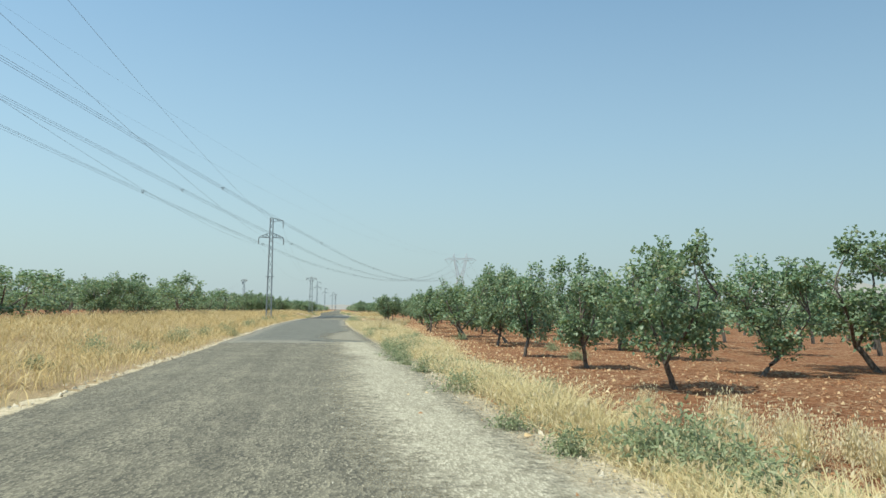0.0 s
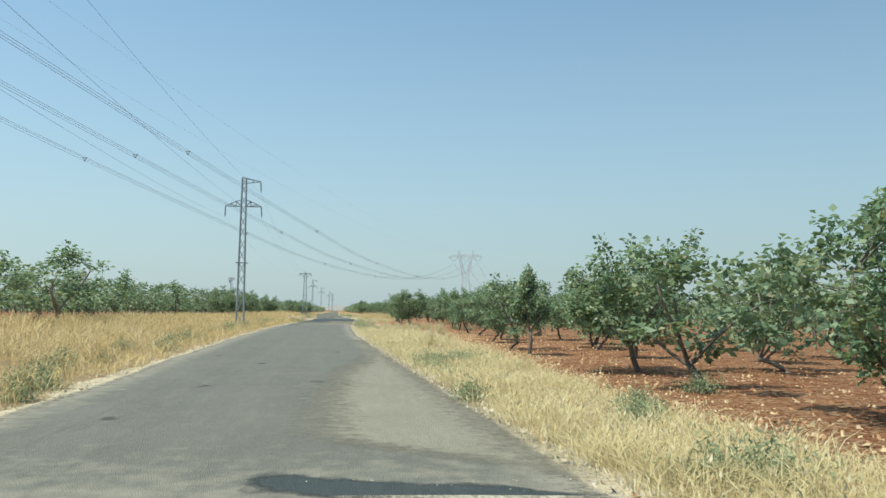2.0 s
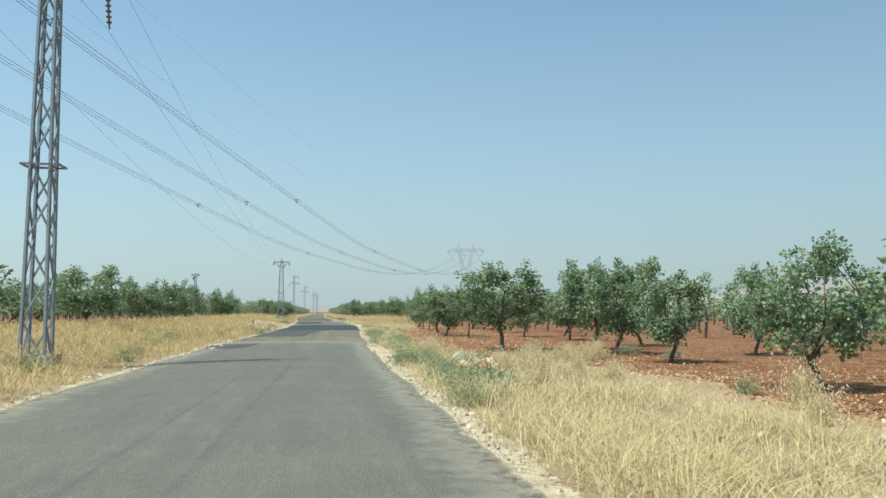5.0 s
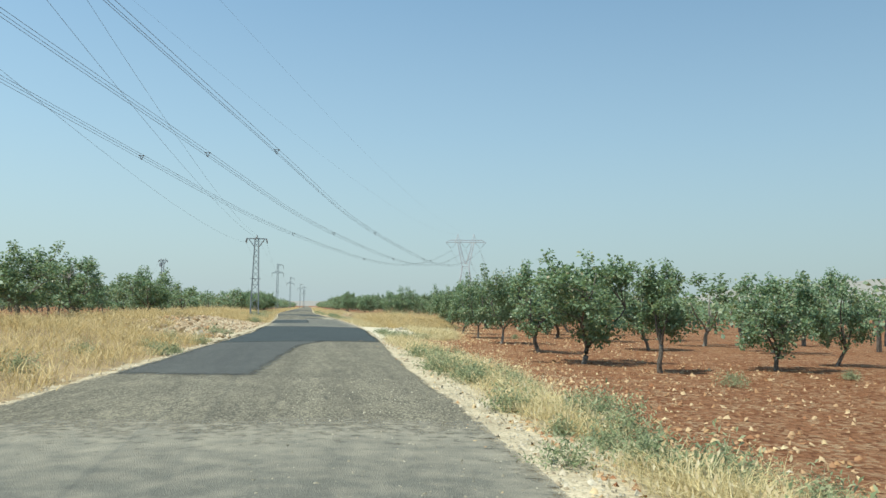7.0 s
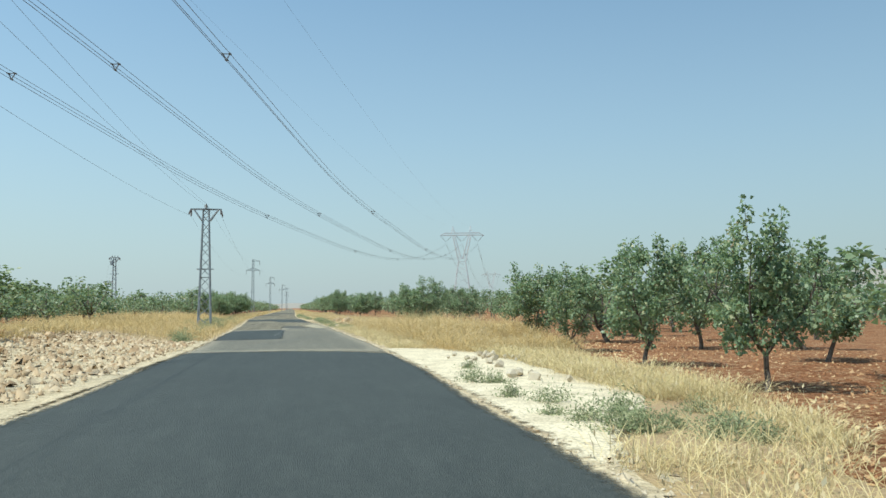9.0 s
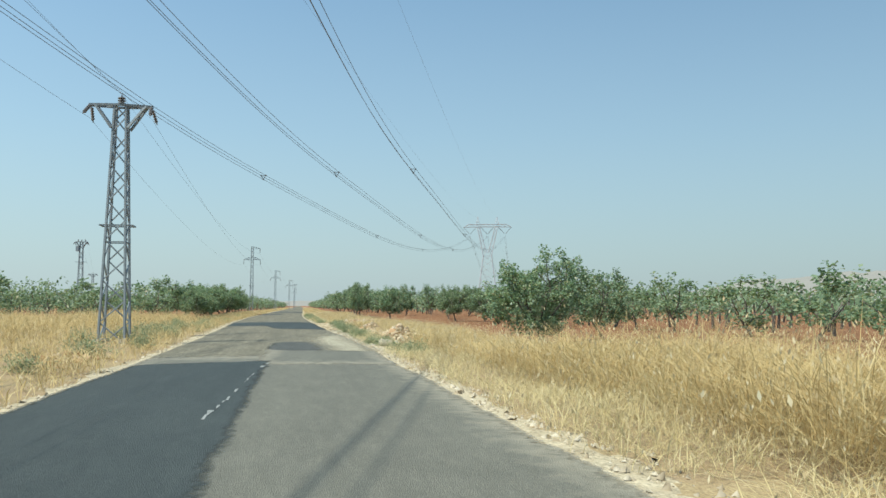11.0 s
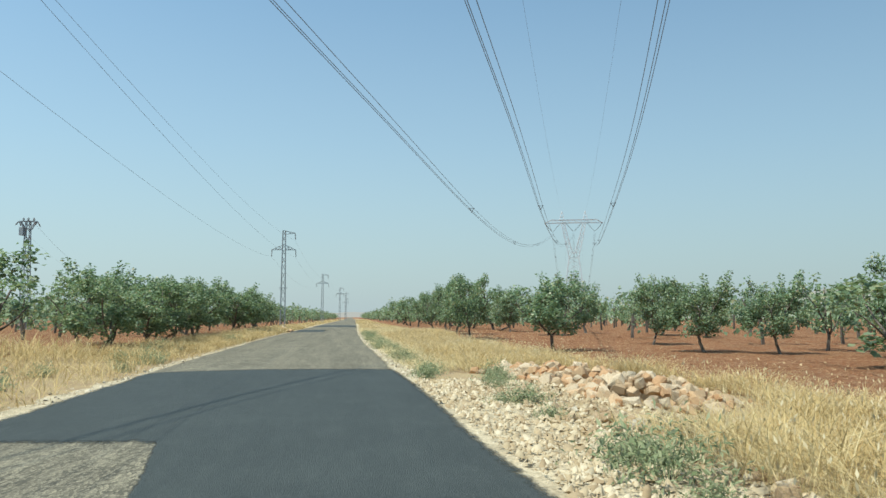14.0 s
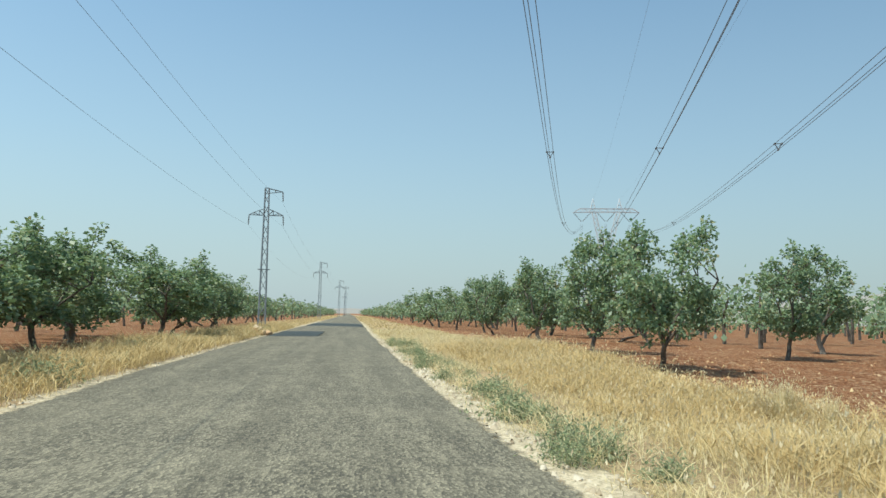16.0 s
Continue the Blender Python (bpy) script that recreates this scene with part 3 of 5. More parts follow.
# ---------------------------------------------------------------- lattice pylons and lines
def bar(vs, fs, a, b, w):
    """One steel angle between two points, added as a thin box."""
    a, b = Vector(a), Vector(b)
    d = (b - a).normalized()
    s = d.cross(Vector((0.31, 0.87, 0.12)))
    if s.length < 1e-3:
        s = d.cross(Vector((1, 0, 0)))
    s.normalize()
    t = d.cross(s)
    n = len(vs)
    for p in (a, b):
        for i, j in ((-1, -1), (1, -1), (1, 1), (-1, 1)):
            vs.append(p + s * (i * w / 2) + t * (j * w / 2))
    fs += [(n, n + 3, n + 2, n + 1), (n + 4, n + 5, n + 6, n + 7)] + [(n + k, n + (k + 1) % 4, n + 4 + (k + 1) % 4, n + 4 + k) for k in range(4)]


def bars(name, pairs, w, material, parent, label=""):
    if name == "brace":
        for a, b in pairs:
            vs, fs = [], []
            bar(vs, fs, a, b, w)
            part(name, vs, fs, material, parent)
        return None
    vs, fs = [], []
    bar(vs, fs, *pairs[0], w)
    main = part(name, vs, fs, material, parent, label)
    for a, b in pairs[1:]:
        vs, fs = [], []
        bar(vs, fs, a, b, w)
        part("strut", vs, fs, material, main)
    return main


def spindle(profile, at, axis, sides=8):
    """A turned shape: (distance, radius) pairs along an axis from a point."""
    at, d = Vector(at), Vector(axis).normalized()
    s = d.orthogonal().normalized()
    t = d.cross(s)
    vs, fs = [], []
    for dist, r in profile:
        for k in range(sides):
            g = 2 * math.pi * k / sides
            vs.append(at + d * dist + s * (r * math.cos(g)) + t * (r * math.sin(g)))
    for i in range(len(profile) - 1):
        fs += [(i * sides + k, i * sides + (k + 1) % sides, (i + 1) * sides + (k + 1) % sides, (i + 1) * sides + k) for k in range(sides)]
    fs += [tuple(range(sides))[::-1], tuple(range((len(profile) - 1) * sides, len(profile) * sides))]
    return vs, fs


def insulator(parent, at, axis, discs, r=0.12, step=0.15):
    prof = [(0, 0.02)]
    for k in range(discs):
        s = 0.08 + k * step
        prof += [(s, 0.03), (s + 0.02, r), (s + 0.06, r * 0.8), (s + 0.07, 0.03)]
    prof.append((0.16 + discs * step, 0.02))
    vs, fs = spindle(prof, at, axis)
    return part("insulator", vs, fs, GLASS, parent, "brown disc insulator string")


def body(root, h, w0, w1, panels, leg, brace, material, z0=0.0):
    """Four tapering legs with crossed bracing on each face."""
    half = lambda z: 0.5 * (w0 + (w1 - w0) * z / h)
    corners = ((-1, -1), (1, -1), (1, 1), (-1, 1))
    at = lambda k, z: (corners[k][0] * half(z), corners[k][1] * half(z), z0 + z)
    for k in range(4):
        bars("leg", [(at(k, 0), at(k, h))], leg, material, root)
    zs = [h * (1 - (1 - i / panels) ** 1.15) for i in range(panels + 1)]
    for k in range(4):
        j = (k + 1) % 4
        pairs = []
        for i in range(panels):
            a, b = (k, j) if i % 2 else (j, k)
            pairs.append((at(a, zs[i]), at(b, zs[i + 1])))
        pairs.append((at(k, h), at(j, h)))
        pairs.append((at(k, h * 0.42), at(j, h * 0.42)))
        bars("brace", pairs, brace, material, root)
    return half


def medium_pylon(style, x, y, h, name="power_pylon"):
    """Lattice pylon of a three-wire line. style 0: one arm above a crossarm; 1: a level T-shaped head; 2: T head with a switch box."""
    z = ground_z(x, y)
    root = new(name)
    root.location = (x, y, z)
    body(root, h, 0.95 if style else 0.60, 0.42 if style else 0.33, 13, 0.075, 0.042, STEEL)
    g = 0.45 if style else 0.36
    ring = [(-g, -0.34), (g, -0.34), (g, 0.34), (-g, 0.34)]
    q = h * (0.49 if style == 1 else 0.42)
    bars("climbing_guard", [((a[0] * 1.3, a[1], q), (b[0] * 1.3, b[1], q)) for a, b in zip(ring, ring[1:] + ring[:1])], 0.05, STEEL, root)
    tips = []
    if style == 0:
        lo = h - 2.4
        for s in (-1, 1):
            # an arched truss: level ties below, a bowed chord above
            arch = [(s * 0.17, 0, lo + 0.55), (s * 0.6, 0, lo + 0.42), (s * 1.05, 0, lo + 0.22), (s * 1.48, 0, lo)]
            ties = [((s * 0.17, d, lo), (s * 1.48, 0, lo)) for d in (-0.17, 0.17)]
            struts = [((s * q, 0, lo), arch[k]) for k, q in ((1, 0.6), (2, 1.05))] + [((s * 0.17, 0, lo), arch[1]), ((s * 0.6, 0, lo), arch[2])]
            arm = bars("crossarm", ties + list(zip(arch, arch[1:])) + struts, 0.06, STEEL, root)
            insulator(arm, (s * 1.46, 0, lo), (s * 0.05, 0.12, -1), 5, 0.085)
            tips.append((s * 1.46, 0, lo - 0.9))
        arm = bars("crossarm", [((0.16, -0.16, h - 0.03), (1.38, 0, h - 0.28)), ((0.16, 0.16, h - 0.03), (1.38, 0, h - 0.28)), ((0.16, 0, h - 0.45), (1.38, 0, h - 0.28)), ((0.7, 0, h - 0.14), (0.75, 0, h - 0.36))], 0.06, STEEL, root)
        insulator(arm, (1.36, 0, h - 0.28), (0.05, 0.1, -1), 5, 0.085)
        tips.append((1.36, 0, h - 1.2))
    else:
        for s in (-1, 1):
            w = 1.16 if style == 1 else 1.0
            arm = bars("crossarm", [((0, -0.28, h), (s * w, -0.1, h)), ((0, 0.28, h), (s * w, 0.1, h)), ((s * 0.3, -0.28, h - 0.9), (s * w * 0.8, -0.14, h)), ((s * 0.3, 0.28, h - 0.9), (s * w * 0.8, 0.14, h)),
                                    ((0, -0.28, h), (s * w * 0.5, 0.2, h)), ((s * w * 0.5, 0.2, h), (s * w, -0.1, h))], 0.085, STEEL, root)
            insulator(arm, (s * (w - 0.04), 0.12, h - 0.04), (s * 0.1, 0.75, -0.55), 5, 0.075, 0.13)
            insulator(arm, (s * (w - 0.04), -0.12, h - 0.04), (s * 0.1, -0.75, -0.55), 5, 0.075, 0.13)
            tips.append((s * w, 0, h - 0.5))
        insulator(root, (0, 0, h), (0, 0, 1), 3, 0.16, 0.1)
        tips.append((0, 0, h + 0.45))
        if style == 2:
            vs, fs = [], []
            bar(vs, fs, (-0.45, -0.3, h - 1.6), (-0.45, -0.3, h - 0.7), 0.5)
            part("switch_box", vs, fs, STEEL, root, "grey steel switch box")
            for s in (-0.5, 0.6):
                insulator(root, (s, 0, h), (0, 0, 1), 3, 0.14, 0.1)
            bars("crossarm", [((-0.9, 0, h * 0.72), (0.9, 0, h * 0.72))], 0.08, STEEL, root)
    foot = 0.475 if style else 0.30
    for cx in (-foot, foot):
        for cy in (-foot, foot):
            vs, fs = [], []
            bar(vs, fs, (cx, cy, -0.3), (cx, cy, 0.18), 0.34)
            part("footing", vs, fs, CONCRETE, root, "concrete footing")
    text = {0: "grey galvanised lattice power pylon with offset arms", 1: "grey lattice power pylon with T-shaped strain head", 2: "grey lattice pylon with switch box among trees"}[style]
    tagged(root, text, "power pylon", group="power pylons beside the road")
    return [Vector((x, y, z)) + Vector(t) for t in tips]


def cable(name, runs, r, label, sides=5, category="cable"):
    """A hanging wire bundle: each run is a list of points."""
    vs, fs = [], []
    for pts in runs:
        n0 = len(vs)
        for i, p in enumerate(pts):
            d = (pts[min(i + 1, len(pts) - 1)] - pts[max(i - 1, 0)]).normalized()
            s = d.cross(Vector((0, 0, 1))).normalized()
            t = s.cross(d)
            for k in range(sides):
                g = 2 * math.pi * k / sides
                vs.append(p + s * (r * math.cos(g)) + t * (r * math.sin(g)))
        for i in range(len(pts) - 1):
            fs += [(n0 + i * sides + k, n0 + i * sides + (k + 1) % sides, n0 + (i + 1) * sides + (k + 1) % sides, n0 + (i + 1) * sides + k) for k in range(sides)]
    ob = part(name, vs, fs, WIRE, None, "", True)
    return tagged(ob, label, category, group="overhead wires")


def hang(a, b, sag, n=28):
    return [a.lerp(b, k / n) - Vector((0, 0, 4 * sag * (k / n) * (1 - k / n))) for k in range(n + 1)]


def build_medium_line():
    spots = [(0, -8.6, -14, 12.0), (0, -7.8, 98.8, 12.3), (1, -6.45, 202.4, 9.15), (0, -8.2, 320, 12.3), (0, -7.0, 423, 12.4), (0, -4.0, 520, 12.5), (1, -2.2, 590, 12.5), (0, -3.0, 690, 12.5)]
    heads = [medium_pylon(*s) for s in spots]
    for a, b in zip(heads, heads[1:]):
        for p, q in zip(a, b):
            cable("power_wire", [hang(p, q, 1.6)], 0.006, "thin dark overhead power wire between pylons", 4)
    side = medium_pylon(2, -35.6, 312, 12.0)
    far = medium_pylon(1, -62, 430, 11.0)
    for p, q in zip(side, far):
        cable("power_wire", [hang(p, q, 1.6)], 0.006, "thin dark overhead power wire between pylons", 4)


# ------------------------------------------------ high-voltage line
HV_A, HV_B = Vector((-50.4, 40.0, 0)), Vector((71.0, 468.0, 0))
HV_DIR = (HV_B - HV_A).normalized()
HV_OUT = Vector((HV_DIR.y, -HV_DIR.x, 0))
PHASE = 7.5


def high_tower(at):
    """Delta tower: body, waist, spread window arms, level beam with two peaks and V-strings."""
    root = new("transmission_tower")
    root.matrix_world = Matrix.Translation((at.x, at.y, ground_z(at.x, at.y))) @ Matrix.Rotation(math.atan2(HV_OUT.y, HV_OUT.x), 4, "Z")
    m = HV_STEEL
    waist, beam = 20.4, 31.6
    body(root, waist, 8.6, 3.1, 8, 0.2, 0.09, m)
    for s in (-1, 1):
        pairs, zz = [], []
        for d in (-0.8, 0.8):
            # from the waist to the beam: a straight outer chord, and an inner one that meets its twin low in the middle
            outer = lambda f: Vector((s * (1.55 + 2.35 * f), d * (1.8 - 0.9 * f), waist + (beam - waist) * f))
            inner = lambda f: Vector((s * (0.15 + 2.75 * f ** 0.85), d * (1.5 - 0.6 * f), waist + 1.2 + (beam - waist - 1.2) * f))
            for k in range(4):
                pairs += [(outer(k / 4), outer((k + 1) / 4)), (inner(k / 4), inner((k + 1) / 4))]
            for k in range(7):
                zz += [(outer(k / 7), inner((k + 0.5) / 7)), (inner((k + 0.5) / 7), outer((k + 1) / 7))]
        bars("window_arm", pairs, 0.17, m, root)
        bars("brace", zz, 0.07, m, root)
        bars("peak", [((s * x, d, beam + 0.9), (s * 3.7, 0, beam + 3.9)) for x in (3.0, 4.4) for d in (-0.6, 0.6)] + [((s * 3.2, 0, beam + 1.9), (s * 4.2, 0, beam + 1.9))], 0.16, m, root)
    chords, web = [], []
    for d in (-0.75, 0.75):
        chords += [((-7.2, d, beam + 0.95), (7.2, d, beam + 0.95)), ((-4.6, d, beam), (4.6, d, beam))]
        for s in (-1, 1):
            chords += [((s * 4.6, d, beam), (s * 9.25, 0, beam - 0.15)), ((s * 7.2, d, beam + 0.95), (s * 9.25, 0, beam - 0.15))]
        for k in range(14):
            a, b = -7 + k, -6 + k
            web.append(((a, d, beam + (0.95 if k % 2 else 0)), (b, d, beam + (0 if k % 2 else 0.95))))
    beam_part = bars("crossbeam", chords, 0.16, m, root)
    bars("brace", web, 0.07, m, root)
    for c in (-6.7, 0, 6.7):
        for s in (-1, 1):
            insulator(beam_part, (c + s * 2.5, 0, beam - 0.1), (-s * 2.5, 0, -2.8), 20, 0.16, 0.17)
    tagged(root, "tall pale grey lattice high-voltage transmission tower", "transmission tower", group="high-voltage towers")


def build_high_line():
    high_tower(HV_A)
    high_tower(HV_B)
    beyond = HV_B + HV_DIR * 420
    high_tower(beyond)
    n = 120
    for a, b, low in ((HV_A, HV_B, 14.75), (HV_B, beyond, 15.0)):

        def axis(s, a=a, b=b, low=low):
            """The middle of the line at conductor height, sagging between two towers."""
            if a is HV_A:
                v = 2 * s - 1
                return Vector((6.8 - 1.15 * math.exp(-((428 * s - 188) / 30) ** 2) + v * (59.24 + v * (3.45 + v * 1.52)), a.y + (b.y - a.y) * s, 13.73 + v * (-5.955 + v * (14.72 + v * 5.804))))
            return a + (b - a) * s + Vector((0, 0, 28.4 - 4 * (28.4 - low) * s * (1 - s)))

        def spread(s, a=a):
            """The phases draw together a little towards the middle tower."""
            return PHASE - 0.8 * (ease(0.72, 1.0, s) if a is HV_A else 1.0)

        for ph in (-1, 0, 1):
            mid = [axis(k / n) + HV_OUT * (ph * spread(k / n)) for k in range(n + 1)]
            runs = [[p + HV_OUT * o + Vector((0, 0, v)) for p in mid] for o, v in ((-0.23, 0.13), (0.23, 0.13), (0, -0.26))]
            cable("bundle_conductor", runs, 0.0175, "bundle of three dark high-voltage conductors", 5)
            for k in range(0, 7):
                s = (79.0 + 55.6 * k - 40 - 1.0 * ph) / 428
                c = axis(s) + HV_OUT * (ph * spread(s))
                pts = [c + HV_OUT * o + Vector((0, 0, v)) for o, v in ((-0.23, 0.13), (0.23, 0.13), (0, -0.26))]
                root = new("spacer")
                root.location = c
                for i in range(3):
                    vs, fs = [], []
                    bar(vs, fs, pts[i] - c, pts[(i + 1) % 3] - c, 0.05)
                    part("spacer_arm", vs, fs, WIRE, root)
                for p in pts:
                    vs, fs = [], []
                    bar(vs, fs, p - c - HV_DIR * 0.12, p - c + HV_DIR * 0.12, 0.1)
                    part("clamp", vs, fs, WIRE, root)
                tagged(root, "triangular spacer clamped on a conductor bundle", "spacer", group="conductor spacers")
        for s in (-1, 1):
            pk = [a + (b - a) * (k / 60) + HV_OUT * (s * 3.7) + Vector((0, 0, 35.5 - 40 * (k / 60) * (1 - k / 60))) for k in range(61)]
            cable("shield_wire", [pk], 0.008, "thin shield wire between tower peaks", 4)


build_medium_line()
build_high_line()


# ---------------------------------------------------------------- trees
def tube(vs, fs, pts, radii, sides=7):
    n0 = len(vs)
    for i, p in enumerate(pts):
        d = (pts[min(i + 1, len(pts) - 1)] - pts[max(i - 1, 0)]).normalized()
        s = d.orthogonal().normalized()
        t = d.cross(s)
        for k in range(sides):
            g = 2 * math.pi * k / sides
            vs.append(p + (s * math.cos(g) + t * math.sin(g)) * radii[i])
    for i in range(len(pts) - 1):
        fs += [(n0 + i * sides + k, n0 + i * sides + (k + 1) % sides, n0 + (i + 1) * sides + (k + 1) % sides, n0 + (i + 1) * sides + k) for k in range(sides)]
    fs.append(tuple(n0 + (len(pts) - 1) * sides + k for k in range(sides)))


def limb(rng, start, direction, length, r0, r1, lift, n=5, wild=0.12):
    pts, d = [start], direction.normalized()
    for k in range(n):
        d = (d + Vector((rng.uniform(-wild, wild), rng.uniform(-wild, wild), rng.uniform(-wild, wild) + lift))).normalized()
        pts.append(pts[-1] + d * (length / n))
    return pts, [r0 + (r1 - r0) * k / n for k in range(n + 1)], d


def leaves(nrng, anchors, per, spread, size, slim=1.0):
    """Folded leaves scattered round the anchors; two triangles each."""
    a = np.repeat(np.asarray(anchors, float), per, axis=0)
    n = len(a)
    off = nrng.normal(size=(n, 3))
    off /= np.linalg.norm(off, axis=1, keepdims=True)
    a = a + off * (spread * nrng.uniform(0.15, 1.0, (n, 1)) ** 0.6) * np.array([1, 1, 0.85])
    d = off * 0.8 + nrng.normal(scale=0.6, size=(n, 3)) + np.array([0, 0, -0.15])
    d /= np.linalg.norm(d, axis=1, keepdims=True)
    s = np.cross(d, nrng.normal(size=(n, 3)) * 0.7 + np.array([0, 0, 1.0]))
    s /= np.linalg.norm(s, axis=1, keepdims=True) + 1e-6
    up = np.cross(s, d)
    ln = size * nrng.uniform(0.7, 1.35, (n, 1))
    wd = ln * nrng.uniform(0.62, 0.85, (n, 1)) * 0.5 * slim
    fold = up * wd * 0.45
    co = np.stack([a, a + d * ln * 0.55 + s * wd + fold, a + d * ln - up * ln * 0.12, a + d * ln * 0.55 - s * wd + fold], 1).reshape(-1, 3)
    i = np.arange(n)[:, None] * 4
    return co, i + np.array([[0, 1, 2, 3]])


TREE_SIZE = {}


def build_tree(seed, h, w, low, fine, label):
    """A pistachio tree: crooked trunk, forked limbs and a crown of leafy lobes with upright shoots. w: crown's width; low: where it begins."""
    rng, nrng = random.Random(seed), np.random.default_rng(seed)
    root = new("pistachio_tree")
    vs, fs, tips = [], [], []
    zf = low * h
    r = 0.052 + 0.005 * h * rng.uniform(0.5, 1.3)
    lean = Vector((rng.uniform(-0.38, 0.38), rng.uniform(-0.38, 0.38), 1)) if w < 4 else Vector((0.1, 0.05, 1))
    pts, rad, d = limb(rng, Vector((0, 0, -0.12)), lean, zf + 0.12, r * 1.25, r * 0.9, 0.05, 6, 0.27)
    rad[0] *= 1.4
    rad[-1] *= 1.15
    tube(vs, fs, pts, rad, 8)
    fork = pts[-1]
    mid = Vector((fork.x * 0.6, fork.y * 0.6, zf + (h - zf) * 0.5))
    axes = Vector((w * 0.5, w * 0.5, (h - zf) * 0.5))
    # main limbs
    joints = []
    count = 7 if w > 4 else rng.choice((3, 4, 4, 5)) if w > 1.6 else 3
    turn = rng.random() * 6.28
    for k in range(count):
        g = turn + 6.28 * k / count + rng.uniform(-0.4, 0.4)
        end = mid + Vector((math.cos(g) * axes.x * rng.uniform(0.45, 0.75), math.sin(g) * axes.y * rng.uniform(0.45, 0.75), axes.z * rng.uniform(-0.25, 0.55)))
        lp, lr, d = limb(rng, fork - Vector((0, 0, 0.05)), end - fork, (end - fork).length, r * 0.66, r * 0.3, 0.05, 6, 0.2)
        tube(vs, fs, lp, lr, 6 if fine else 4)
        joints += lp[2:]
    # leafy lobes
    lobes = []
    for k in range(84 if w > 4 else int(27 * max(1.0, w / 2.6) ** 1.25) if fine else 14):
        g, e = turn + 2.4 * k + rng.uniform(-0.5, 0.5), rng.uniform(-0.85, 0.8)
        f = rng.random() ** 0.5 * 0.9 * (1 - 0.75 * abs((e - 0.1) / 1.0) ** 2.2)
        c = mid + Vector((math.cos(g) * axes.x * f, math.sin(g) * axes.y * f, axes.z * e))
        lobes.append((c, rng.uniform(0.7, 1.25) * (0.14 * w + 0.06 * h) * 0.56))
    for c, lr in lobes:
        near = min(joints, key=lambda q: (q - c).length + 0.5 * max(0.0, q.z - c.z))
        if fine:
            bp, br, d = limb(rng, near, c - near, (c - near).length, r * 0.3, r * 0.14, 0.02, 4, 0.15)
            tube(vs, fs, bp, br, 4)
        for i in range(8 if fine else 6):
            v = Vector((rng.gauss(0, 1), rng.gauss(0, 1), rng.gauss(0, 1))).normalized() + (c - mid).normalized() * 0.45
            t = c + v * lr * rng.uniform(0.55, 1.0)
            if fine and i % 3 == 0:
                bp, br, d = limb(rng, c, t - c, (t - c).length, r * 0.12, r * 0.05, 0.0, 2, 0.1)
                tube(vs, fs, bp, br, 3)
            tips.append((t, 1.0))
    # upright shoots that break the outline
    for c, lr in sorted(lobes, key=lambda q: -q[0].z)[:rng.choice((2, 3, 4))]:
        up, ur, d = limb(rng, c, Vector((rng.uniform(-0.35, 0.35), rng.uniform(-0.35, 0.35), 1.2)), lr + rng.uniform(0.2, 0.45), r * 0.2, r * 0.06, 0.02)
        if fine:
            tube(vs, fs, up, ur, 4)
        tips += [(q, 0.6) for q in up[2:]]
    cos, quads, total = [], [], 0
    for t, f in tips:
        co, q = leaves(nrng, [tuple(t)], (18 if fine else 10) if f > 0.7 else (13 if fine else 6), (0.19 if fine else 0.24) * (0.7 + 0.3 * f), 0.112 if fine else 0.165)
        cos.append(co), quads.append(q + total)
        total += len(co)
    co = np.concatenate(cos)
    part("trunk", vs, fs, BARK, root, "dark grey forked trunk and limbs", True)
    crown = new("crown", bulk("crown", co, np.concatenate(quads), np.zeros((0, 3)), LEAF))
    crown.parent = root
    crown["label"] = "dense uneven crown of dark green leaves"
    spans = np.percentile(co, 99, axis=0) - np.percentile(co, 1, axis=0)
    TREE_SIZE[root] = (float(np.percentile(co[:, 2], 99.7)), float(spans[:2].mean()))
    return tagged(root, label, "tree", group="orchard trees")


PLAIN = "pistachio tree with dark trunk standing in red soil"
NEAR = [build_tree(100 + k, 3.5, 2.45 + 0.1 * (k % 3), 0.25, True, PLAIN) for k in range(7)]
NEAR += [build_tree(120 + k, 3.5, 3.3, 0.24, True, "wide-crowned pistachio tree standing in red soil") for k in range(4)]
NEAR += [build_tree(140 + k, 3.5, 1.75, 0.28, True, "narrow pistachio tree standing in red soil") for k in range(4)]
NEAR += [build_tree(160 + k, 3.5, 1.15, 0.36, True, "slender pistachio tree with pale forked trunk") for k in range(2)]
TALL = build_tree(190, 3.5, 3.0, 0.37, True, "pistachio tree with a long leaning trunk in red soil")
BROAD = build_tree(176, 4.0, 4.7, 0.18, True, "broad low-crowned pistachio tree in dry grass")
MID = [build_tree(200 + k, 3.5, 3.1, 0.22, False, PLAIN) for k in range(7)]
used = set()
placed = []


def set_tree(x, y, h, fine, w=None, src=None):
    """Stand one tree of a given height and crown width; the first of each kind is the built one itself."""
    rng = random.Random(int(x * 131 + y * 977))
    w = 1.1 * w if w else h * rng.uniform(0.9, 1.12) * (1.08 if x < 0 else 1.0)
    if src is None:
        fit = sorted(NEAR if fine else MID, key=lambda o: abs(math.log(TREE_SIZE[o][1] / TREE_SIZE[o][0] * h / w)))
        src = rng.choice(fit[:4 if fine and w > 1.4 else 2 if fine else 7])
    sx, sz = w / TREE_SIZE[src][1], h / TREE_SIZE[src][0]
    m = Matrix.Translation((x, y, ground_z(x, y) - 0.02)) @ Matrix.Rotation(rng.random() * 6.28, 4, "Z")
    if src not in used:
        used.add(src)
        src.matrix_basis = m @ Matrix.Diagonal((sx, sx, sz, 1))
    else:
        ob = copy_thing(src, m)
        ob.scale = (sx, sx, sz)
    placed.append((x, y))


